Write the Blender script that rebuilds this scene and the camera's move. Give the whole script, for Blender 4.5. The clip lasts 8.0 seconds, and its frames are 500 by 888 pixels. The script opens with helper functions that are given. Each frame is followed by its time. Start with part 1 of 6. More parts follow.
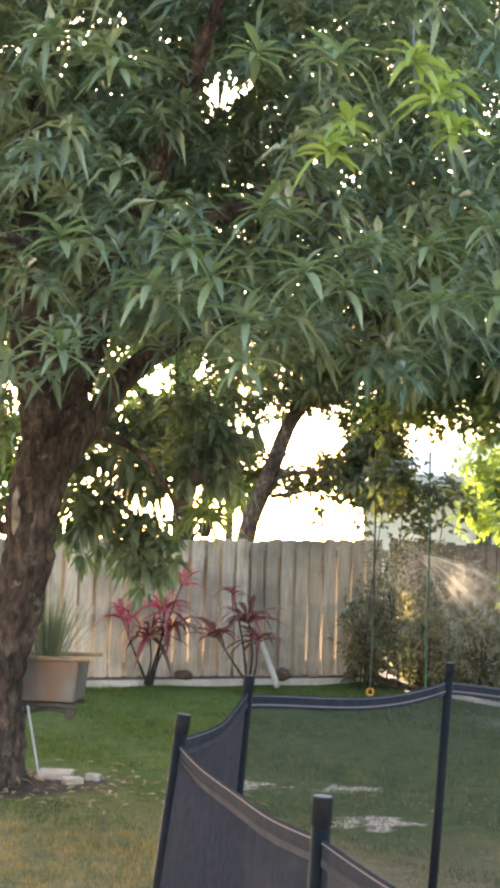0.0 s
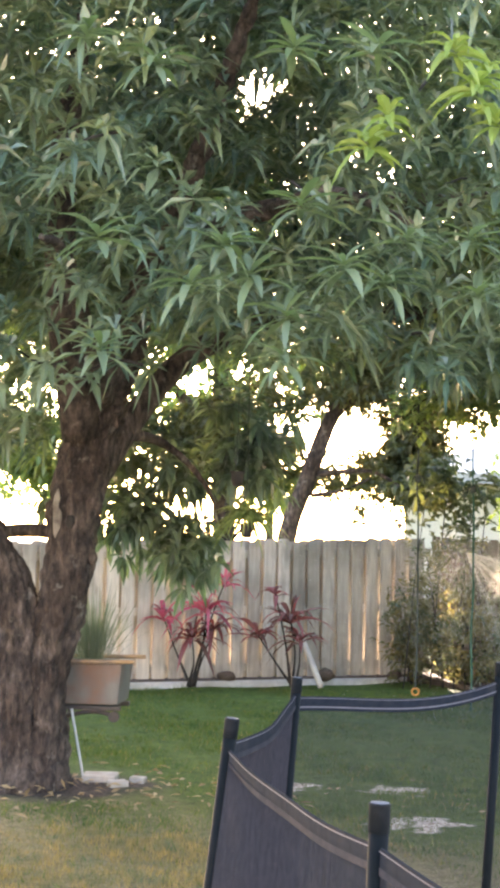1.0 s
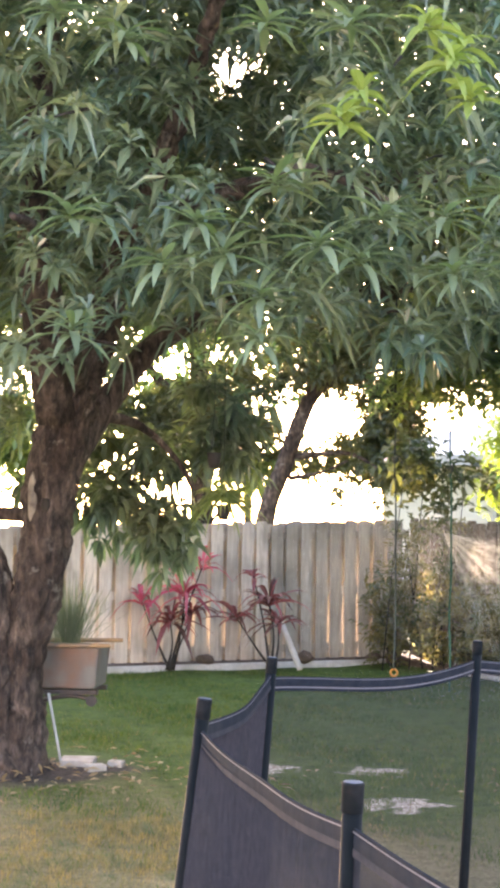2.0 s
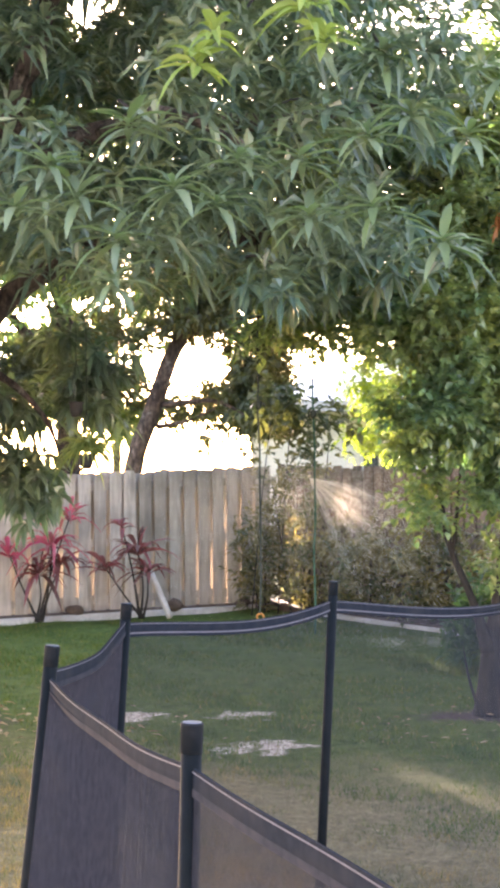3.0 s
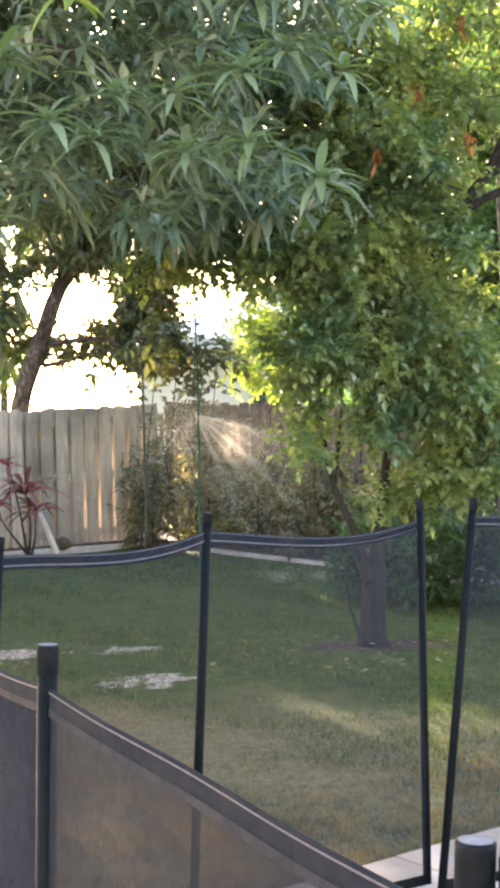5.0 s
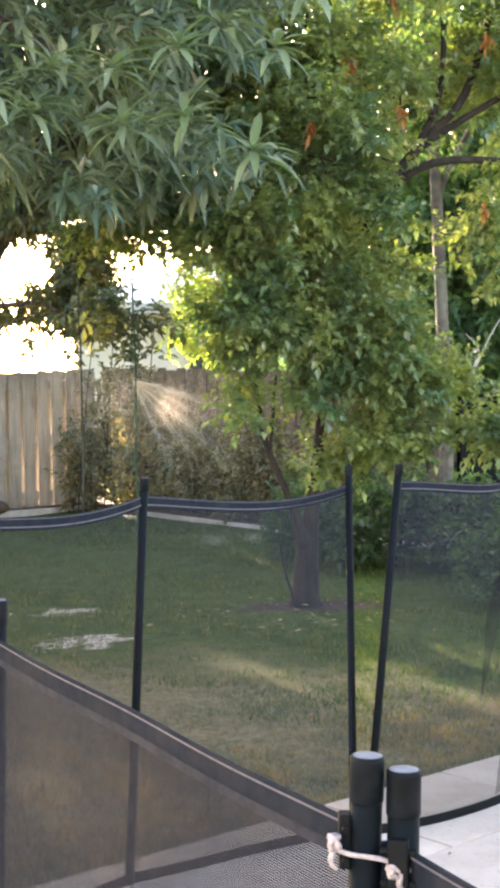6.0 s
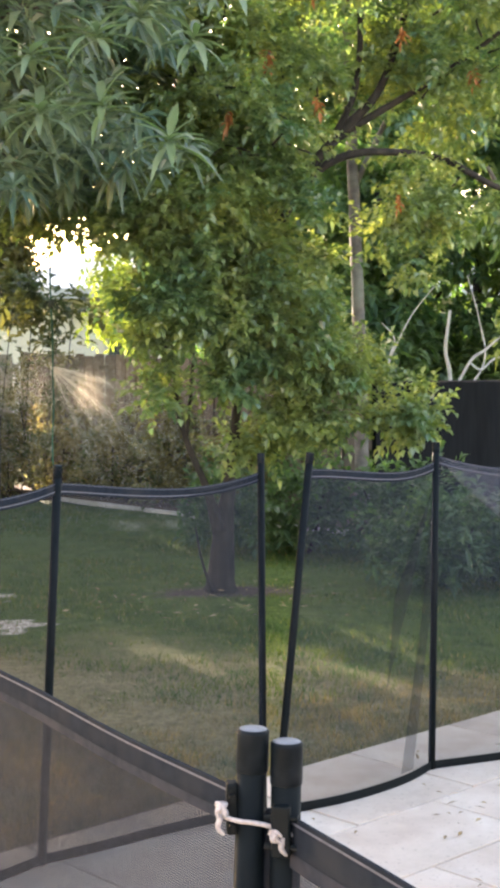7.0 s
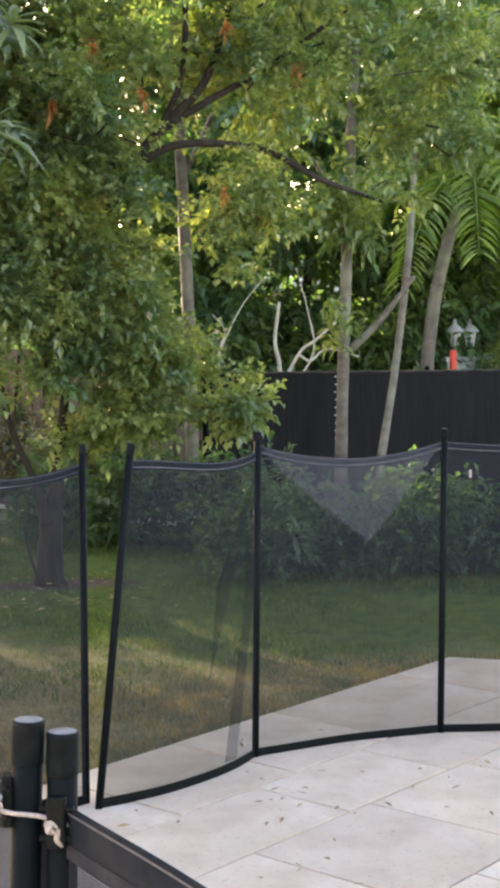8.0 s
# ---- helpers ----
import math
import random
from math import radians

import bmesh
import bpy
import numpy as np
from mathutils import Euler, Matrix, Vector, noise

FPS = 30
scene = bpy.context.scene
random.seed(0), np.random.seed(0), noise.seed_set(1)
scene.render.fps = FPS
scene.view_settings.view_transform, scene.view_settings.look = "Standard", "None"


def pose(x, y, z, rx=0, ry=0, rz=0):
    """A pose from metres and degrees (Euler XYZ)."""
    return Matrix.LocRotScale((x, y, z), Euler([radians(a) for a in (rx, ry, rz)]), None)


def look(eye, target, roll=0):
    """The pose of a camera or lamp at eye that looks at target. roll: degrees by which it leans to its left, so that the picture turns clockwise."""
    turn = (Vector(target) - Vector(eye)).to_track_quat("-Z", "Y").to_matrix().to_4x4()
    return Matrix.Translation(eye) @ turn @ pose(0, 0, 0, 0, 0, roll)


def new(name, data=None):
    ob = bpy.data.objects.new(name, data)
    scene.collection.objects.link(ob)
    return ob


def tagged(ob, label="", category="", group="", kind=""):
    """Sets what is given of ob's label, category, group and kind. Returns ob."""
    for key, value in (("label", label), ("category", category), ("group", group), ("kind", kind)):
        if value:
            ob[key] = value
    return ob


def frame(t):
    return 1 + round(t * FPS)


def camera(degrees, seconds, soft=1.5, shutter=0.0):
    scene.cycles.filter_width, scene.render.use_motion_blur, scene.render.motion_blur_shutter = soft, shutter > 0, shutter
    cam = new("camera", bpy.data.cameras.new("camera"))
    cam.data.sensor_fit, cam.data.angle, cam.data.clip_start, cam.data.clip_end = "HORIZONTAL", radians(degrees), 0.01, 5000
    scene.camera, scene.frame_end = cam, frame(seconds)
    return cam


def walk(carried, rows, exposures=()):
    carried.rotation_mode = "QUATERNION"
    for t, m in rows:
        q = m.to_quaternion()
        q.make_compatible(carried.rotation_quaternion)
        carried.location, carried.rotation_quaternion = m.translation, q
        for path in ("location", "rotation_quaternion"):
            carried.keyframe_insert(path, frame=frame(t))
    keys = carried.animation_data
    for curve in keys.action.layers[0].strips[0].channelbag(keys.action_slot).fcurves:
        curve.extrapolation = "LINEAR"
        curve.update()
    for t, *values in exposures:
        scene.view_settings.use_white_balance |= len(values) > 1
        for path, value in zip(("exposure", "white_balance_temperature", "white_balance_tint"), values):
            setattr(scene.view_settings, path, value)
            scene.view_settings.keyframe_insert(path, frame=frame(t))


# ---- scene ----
cam = camera(20.0, 8.0, 4.0)
PATH = [
    (0, (0.332, 2.805, 1.555), (0.16, 4.792, 1.693), 1.9),
    (0.5, (0.321, 2.817, 1.558), (0.11, 4.801, 1.694), 1.6),
    (1, (0.313, 2.858, 1.554), (0.087, 4.84, 1.691), 1.2),
    (2.5, (0.339, 2.936, 1.534), (0.208, 4.93, 1.619), -0.1),
    (3, (0.367, 2.951, 1.528), (0.353, 4.95, 1.572), -0.5),
    (3.5, (0.386, 2.963, 1.518), (0.407, 4.963, 1.536), -0.9),
    (4, (0.396, 2.986, 1.511), (0.455, 4.985, 1.512), -0.7),
    (5.5, (0.423, 2.821, 1.514), (0.599, 4.812, 1.442), -1.2),
    (6, (0.413, 2.727, 1.529), (0.637, 4.712, 1.432), -0.9),
    (6.5, (0.416, 2.676, 1.537), (0.703, 4.652, 1.426), -0.5),
    (7, (0.426, 2.644, 1.54), (0.761, 4.612, 1.422), -0.4),
    (7.5, (0.44, 2.614, 1.543), (0.856, 4.567, 1.421), -0.6),
    (8, (0.481, 2.639, 1.534), (1.04, 4.556, 1.403), -0.4),
]
walk(cam, [(t, look(eye, target, roll)) for t, eye, target, roll in PATH], [(0, 3.27, 7500, 23), (0.5, 3.5, 7350, 25), (1.0, 3.58, 7200, 26), (2.5, 3.64, 7200, 34), (3.5, 3.56, 7050, 32), (4.0, 3.54, 7150, 29), (6.0, 3.48, 7500, 24), (6.5, 3.46, 7600, 24), (7.0, 3.31, 7700, 23), (7.5, 3.2, 7850, 22), (8.0, 3.04, 7950, 22)])

# ---- light and exposure ----
SUN_WAY = Vector((-0.234, 0.946, 0.223)).normalized()
SUN_EL = math.asin(SUN_WAY.z)
SUN_AZ = math.atan2(SUN_WAY.x, SUN_WAY.y)
world = bpy.data.worlds.new("world")
scene.world = world
world.use_nodes = True
wn = world.node_tree
sky = wn.nodes.new("ShaderNodeTexSky")
sky.sky_type = "NISHITA"
sky.sun_disc = False
sky.sun_elevation = SUN_EL
sky.sun_rotation = SUN_AZ
sky.air_density, sky.dust_density, sky.ozone_density = 1.0, 2.0, 1.0
wn.links.new(sky.outputs[0], wn.nodes["Background"].inputs[0])
wn.nodes["Background"].inputs[1].default_value = 0.15
sun = bpy.data.lights.new("sun", "SUN")
sun.energy, sun.angle, sun.color = 3.6, radians(0.5), (1.0, 0.91, 0.78)
sun_ob = new("sun", sun)
sun_ob.matrix_world = look((0, 0, 30), Vector((0, 0, 30)) - SUN_WAY)

# ---- materials ----


class Nodes:
    """A small wrapper round a node tree."""

    def __init__(self, name):
        self.mat = bpy.data.materials.new(name)
        self.mat.use_nodes = True
        self.tree = self.mat.node_tree
        self.bsdf = self.tree.nodes["Principled BSDF"]
        self.out = self.tree.nodes["Material Output"]
        self.coords = None

    def node(self, kind, **values):
        n = self.tree.nodes.new(kind)
        for key, value in values.items():
            n.inputs[key.replace("_", " ")].default_value = value
        return n

    def link(self, a, b):
        self.tree.links.new(a, b)

    def where(self):
        if self.coords is None:
            self.coords = self.tree.nodes.new("ShaderNodeTexCoord").outputs["Object"]
        return self.coords

    def noise(self, scale, detail=4.0, stretch=None, rough=0.55):
        n = self.node("ShaderNodeTexNoise", Scale=scale, Detail=detail, Roughness=rough)
        src = self.where()
        if stretch:
            m = self.tree.nodes.new("ShaderNodeMapping")
            m.inputs["Scale"].default_value = stretch
            self.link(src, m.inputs[0])
            src = m.outputs[0]
        self.link(src, n.inputs["Vector"])
        return n.outputs["Fac"]

    def ramp(self, fac, stops):
        r = self.tree.nodes.new("ShaderNodeValToRGB")
        el = r.color_ramp.elements
        while len(el) < len(stops):
            el.new(0.5)
        for e, (p, c) in zip(el, stops):
            e.position, e.color = p, (*c, 1)
        self.link(fac, r.inputs[0])
        return r.outputs[0]

    def mix(self, fac, a, b, mode="MIX"):
        m = self.tree.nodes.new("ShaderNodeMix")
        m.data_type, m.blend_type = "RGBA", mode
        for src, sock in ((fac, m.inputs[0]), (a, m.inputs[6]), (b, m.inputs[7])):
            if isinstance(src, (int, float)):
                sock.default_value = src
            elif isinstance(src, tuple):
                sock.default_value = (*src, 1)
            else:
                self.link(src, sock)
        return m.outputs[2]

    def color(self, src):
        self.link(src, self.bsdf.inputs["Base Color"])

    def rough(self, v):
        self.bsdf.inputs["Roughness"].default_value = v
        return self

    def bump(self, fac, strength=0.4, distance=0.01):
        b = self.node("ShaderNodeBump", Strength=strength, Distance=distance)
        self.link(fac, b.inputs["Height"])
        self.link(b.outputs[0], self.bsdf.inputs["Normal"])


def surface(name, a, b, scale=8.0, rough=0.7, bump=0.3, distance=0.01, stretch=None, stain=None, stain_scale=1.5, metal=0.0, gloss=0.5):
    """Two tones of grain, a larger stain and relief."""
    n = Nodes(name)
    grain = n.noise(scale, 6, stretch)
    col = n.ramp(grain, [(0.3, a), (0.7, b)])
    if stain:
        s = n.ramp(n.noise(stain_scale, 3), [(0.45, (0, 0, 0)), (0.68, (1, 1, 1))])
        col = n.mix(s, col, stain)
    n.color(col)
    n.rough(rough)
    n.bsdf.inputs["Metallic"].default_value = metal
    n.bsdf.inputs["Specular IOR Level"].default_value = gloss
    if bump:
        n.bump(grain, bump, distance)
    return n.mat


def leaf_material(name, tones, glow, rough=0.45, share=0.45, single=False, clump=0.0, gloss=0.5):
    """A leaf: glossy above, light passing through it. Tones vary from leaf to leaf."""
    n = Nodes(name)
    g = n.tree.nodes.new("ShaderNodeObjectInfo" if single else "ShaderNodeNewGeometry")
    stops = [(i / (len(tones) - 1), c) for i, c in enumerate(tones)]
    col = n.ramp(g.outputs["Random" if single else "Random Per Island"], stops)
    veins = n.noise(14, 3)
    col = n.mix(0.25, col, n.ramp(veins, [(0.3, tones[0]), (0.75, tones[-1])]))
    if clump:
        col = n.mix(1.0, col, n.ramp(n.noise(clump, 3), [(0.36, (0.5, 0.7, 0.84)), (0.64, (1.25, 1.1, 0.88))]), "MULTIPLY")
    n.color(col)
    n.rough(rough)
    n.bsdf.inputs["Specular IOR Level"].default_value = gloss
    t = n.tree.nodes.new("ShaderNodeBsdfTranslucent")
    n.link(n.mix(1.0, col, glow, "MULTIPLY"), t.inputs["Color"])
    m = n.tree.nodes.new("ShaderNodeMixShader")
    m.inputs[0].default_value = share
    n.link(n.bsdf.outputs[0], m.inputs[1])
    n.link(t.outputs[0], m.inputs[2])
    n.link(m.outputs[0], n.out.inputs["Surface"])
    return n.mat


MANGO_TONES = [(0.075, 0.11, 0.078), (0.115, 0.16, 0.11), (0.15, 0.2, 0.135), (0.195, 0.25, 0.165)]
MANGO = leaf_material("mango_leaf", MANGO_TONES, (1.6, 2.0, 0.9), 0.32, 0.24, False, 1.6, 0.9)
MANGO_SINGLE = leaf_material("mango_leaf_near", MANGO_TONES[1:] + [(0.13, 0.19, 0.09)], (1.7, 2.0, 0.85), 0.34, 0.33, True, 0.0, 0.6)
MANGO_YOUNG = leaf_material("young_mango_leaf", [(0.2, 0.29, 0.07), (0.3, 0.38, 0.12)], (1.3, 1.35, 0.7), 0.4, 0.45)
GREEN = leaf_material("lime_leaf", [(0.098, 0.155, 0.08), (0.15, 0.215, 0.104), (0.21, 0.28, 0.125), (0.305, 0.35, 0.16)], (1.5, 1.68, 0.68), 0.32, 0.44, False, 2.4, 1.0)
YELLOW_GREEN = leaf_material("sunlit_lime_leaf", [(0.16, 0.23, 0.06), (0.24, 0.3, 0.08), (0.33, 0.37, 0.12)], (1.6, 1.75, 0.6), 0.4, 0.55)
OLIVE = leaf_material("olive_leaf", [(0.075, 0.085, 0.045), (0.12, 0.13, 0.065), (0.19, 0.195, 0.095)], (1.2, 1.2, 0.55), 0.45, 0.36, False, 1.4, 0.5)
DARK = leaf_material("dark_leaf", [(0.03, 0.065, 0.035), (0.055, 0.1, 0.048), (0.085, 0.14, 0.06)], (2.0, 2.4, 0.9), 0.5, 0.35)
DEEP_GREEN = leaf_material("deep_green_leaf", [(0.06, 0.115, 0.06), (0.1, 0.17, 0.08), (0.15, 0.225, 0.1)], (1.9, 2.2, 0.9), 0.4, 0.42, False, 1.2, 0.7)
BUSH = leaf_material("bush_leaf", [(0.09, 0.1, 0.055), (0.17, 0.165, 0.095), (0.28, 0.26, 0.17)], (1.8, 1.7, 1.0), 0.25, 0.5, False, 3.0, 0.8)
SENESCENT = leaf_material("orange_leaf", [(0.25, 0.09, 0.03), (0.38, 0.16, 0.05)], (1.3, 1.1, 0.8), 0.6, 0.4)
RED_LEAF = leaf_material("red_cordyline_leaf", [(0.2, 0.05, 0.06), (0.5, 0.06, 0.13), (0.6, 0.16, 0.2), (0.2, 0.1, 0.07)], (2.0, 1.2, 1.4), 0.4, 0.4)
RED_DULL = leaf_material("bronze_cordyline_leaf", [(0.09, 0.06, 0.045), (0.2, 0.08, 0.07), (0.32, 0.09, 0.1)], (1.8, 1.3, 1.2), 0.4, 0.4)
STRAP = leaf_material("strap_leaf", [(0.13, 0.18, 0.06), (0.22, 0.28, 0.1), (0.34, 0.38, 0.17)], (1.8, 1.9, 0.9), 0.5, 0.4)
PALM = leaf_material("palm_leaf", [(0.1, 0.18, 0.04), (0.18, 0.27, 0.07), (0.26, 0.33, 0.1)], (1.9, 2.1, 0.8), 0.45, 0.4)
GRASS = leaf_material("grass_blade", [(0.058, 0.098, 0.028), (0.092, 0.138, 0.042), (0.15, 0.185, 0.062)], (1.6, 1.6, 0.7), 0.75, 0.35, False, 5.0, 0.12)
DRY_GRASS = leaf_material("dry_grass_blade", [(0.26, 0.205, 0.105), (0.36, 0.28, 0.15), (0.18, 0.17, 0.075)], (1.4, 1.3, 0.8), 0.8, 0.35, False, 6.0, 0.12)


def bark_material():
    n = Nodes("mango_bark")
    fis = n.noise(11, 8, (2.1, 2.1, 0.8), 0.66)
    col = n.ramp(fis, [(0.36, (0.02, 0.014, 0.011)), (0.47, (0.07, 0.051, 0.042)), (0.6, (0.145, 0.108, 0.086)), (0.74, (0.27, 0.215, 0.178))])
    patch = n.ramp(n.noise(2.4, 4), [(0.42, (0, 0, 0)), (0.62, (1, 1, 1))])
    col = n.mix(patch, col, n.mix(1.0, col, (0.45, 0.4, 0.38), "MULTIPLY"))
    lichen = n.ramp(n.noise(7.0, 5, None, 0.7), [(0.6, (0, 0, 0)), (0.68, (1, 1, 1))])
    col = n.mix(lichen, col, n.mix(0.5, col, (0.3, 0.27, 0.23)))
    n.color(col)
    n.rough(0.9)
    n.bump(fis, 1.0, 0.05)
    return n.mat


BARK = bark_material()
BARK_DARK = surface("dark_bark", (0.01, 0.008, 0.007), (0.036, 0.029, 0.023), 10, 0.9, 0.8, 0.02, (2, 2, 0.5))
BARK_GREY = surface("grey_bark", (0.085, 0.074, 0.066), (0.19, 0.165, 0.145), 9, 0.85, 0.5, 0.015, (1, 1, 2.0), (0.22, 0.235, 0.185), 3)
SCAR = surface("bare_trunk_wood", (0.17, 0.14, 0.105), (0.34, 0.29, 0.23), 10, 0.85, 0.5, 0.006, (3, 3, 0.4), (0.09, 0.07, 0.055), 9)
BARK_PALE = surface("pale_dead_wood", (0.45, 0.42, 0.38), (0.65, 0.62, 0.57), 12, 0.8, 0.3, 0.01)


def board_material():
    """Old white paint: grain, grey stains, and a tone of its own for each board."""
    n = Nodes("weathered_white_board")
    grain = n.noise(9, 6, (3, 3, 0.25))
    col = n.ramp(grain, [(0.3, (0.44, 0.39, 0.335)), (0.7, (0.69, 0.625, 0.545))])
    col = n.mix(n.ramp(n.noise(1.3, 4), [(0.45, (0, 0, 0)), (0.68, (1, 1, 1))]), col, (0.28, 0.255, 0.22))
    col = n.mix(n.ramp(n.noise(5, 5, (2, 2, 0.35)), [(0.55, (0, 0, 0)), (0.72, (0.7, 0.7, 0.7))]), col, (0.2, 0.18, 0.15))
    info = n.tree.nodes.new("ShaderNodeObjectInfo")
    col = n.mix(1.0, col, n.ramp(info.outputs["Random"], [(0.0, (0.72, 0.71, 0.69)), (1.0, (1.05, 1.05, 1.04))]), "MULTIPLY")
    n.color(col)
    n.rough(0.85)
    n.bump(grain, 0.3, 0.004)
    return n.mat


WHITE_WOOD = board_material()
BROWN_WOOD = surface("brown_board", (0.1, 0.075, 0.055), (0.2, 0.15, 0.11), 9, 0.85, 0.3, 0.004, (3, 3, 0.3), (0.08, 0.07, 0.055), 1.5)
CURB = surface("white_concrete_edging", (0.44, 0.42, 0.4), (0.62, 0.6, 0.57), 18, 0.8, 0.3, 0.004, None, (0.4, 0.38, 0.33), 2.5)
SOIL = surface("dark_bed_soil", (0.06, 0.04, 0.028), (0.13, 0.09, 0.065), 14, 0.95, 0.8, 0.03)
BLACK_SCREEN = surface("black_privacy_screen", (0.0075, 0.008, 0.0095), (0.014, 0.0148, 0.017), 6, 0.8, 0.2, 0.004, (6, 6, 0.4), gloss=0.15)
POST = surface("dark_green_black_post", (0.003, 0.005, 0.006), (0.005, 0.008, 0.0095), 30, 0.55, 0.05, 0.001, gloss=0.08)
CAP = surface("grey_plastic_cap", (0.0025, 0.0045, 0.006), (0.0045, 0.0075, 0.0095), 40, 0.5, 0.05, 0.001, None, (0.009, 0.012, 0.015), 50, gloss=0.07)
CAP_TOP = surface("sky_sheen_cap_top", (0.07, 0.082, 0.095), (0.15, 0.165, 0.185), 60, 0.5, 0.1, 0.001)
HEM = surface("dark_vinyl_hem", (0.009, 0.0125, 0.018), (0.0145, 0.019, 0.0265), 60, 0.92, 0.2, 0.001, None, (0.02, 0.0225, 0.0265), 14, gloss=0.08)
STITCH = surface("pale_stitching", (0.055, 0.057, 0.072), (0.095, 0.098, 0.118), 80, 0.6, 0.0)
HEM_EDGE = surface("worn_hem_edge", (0.015, 0.0175, 0.024), (0.027, 0.03, 0.038), 70, 0.85, 0.2, 0.001, None, (0.033, 0.034, 0.04), 18, gloss=0.1)
ROPE_WHITE = surface("white_cotton_cord", (0.22, 0.2, 0.195), (0.4, 0.37, 0.36), 160, 0.9, 0.5, 0.002)
ROPE_DARK = surface("dark_green_rope", (0.02, 0.03, 0.025), (0.05, 0.06, 0.05), 90, 0.9, 0.4, 0.002)
ROPE_GREEN = surface("green_rope", (0.015, 0.06, 0.04), (0.03, 0.11, 0.07), 90, 0.9, 0.4, 0.002)
ORANGE = surface("orange_plastic", (0.3, 0.12, 0.015), (0.42, 0.18, 0.02), 20, 0.45, 0.0)
ORANGE_WOOD = surface("orange_stained_wood", (0.3, 0.17, 0.08), (0.42, 0.26, 0.13), 20, 0.7, 0.3, 0.003, (0.3, 2, 2), (0.14, 0.11, 0.09), 6)
REED = leaf_material("reed_leaf", [(0.08, 0.11, 0.08), (0.12, 0.155, 0.11), (0.16, 0.19, 0.13)], (1.5, 1.6, 1.0), 0.5, 0.35)
TUB = surface("weathered_metal_tub", (0.09, 0.09, 0.085), (0.2, 0.19, 0.17), 5, 0.6, 0.2, 0.004, (1, 1, 0.4), (0.17, 0.085, 0.05), 3.4, 0.2)
STEEL = surface("rusty_steel_frame", (0.03, 0.026, 0.024), (0.07, 0.05, 0.04), 25, 0.7, 0.3, 0.002)
PALE_METAL = surface("pale_metal", (0.42, 0.42, 0.42), (0.55, 0.55, 0.55), 30, 0.5, 0.0)
WALL_WHITE = surface("white_stucco", (0.7, 0.65, 0.57), (0.82, 0.77, 0.69), 30, 0.9, 0.3, 0.004, None, (0.6, 0.57, 0.5), 0.6)
ROOF = surface("pale_roof_tile", (0.78, 0.73, 0.66), (0.88, 0.83, 0.77), 10, 0.85, 0.4, 0.02)
GLASS = Nodes("window_glass")
GLASS.bsdf.inputs["Base Color"].default_value = (0.05, 0.06, 0.07, 1)
GLASS.rough(0.05)
GLASS = GLASS.mat
LANTERN = surface("grey_painted_iron", (0.3, 0.33, 0.37), (0.45, 0.48, 0.52), 20, 0.5, 0.1)
RED = surface("red_plastic", (0.5, 0.03, 0.015), (0.6, 0.05, 0.02), 20, 0.5, 0.0)
STONE = surface("pale_slab", (0.26, 0.235, 0.2), (0.42, 0.385, 0.34), 14, 0.85, 0.4, 0.006)
POT = surface("dark_plastic_pot", (0.018, 0.016, 0.015), (0.035, 0.03, 0.028), 20, 0.6, 0.1)
LITTER = leaf_material("fallen_leaf", [(0.2, 0.13, 0.06), (0.35, 0.24, 0.12), (0.5, 0.4, 0.25)], (0.8, 0.7, 0.5), 0.8, 0.2)


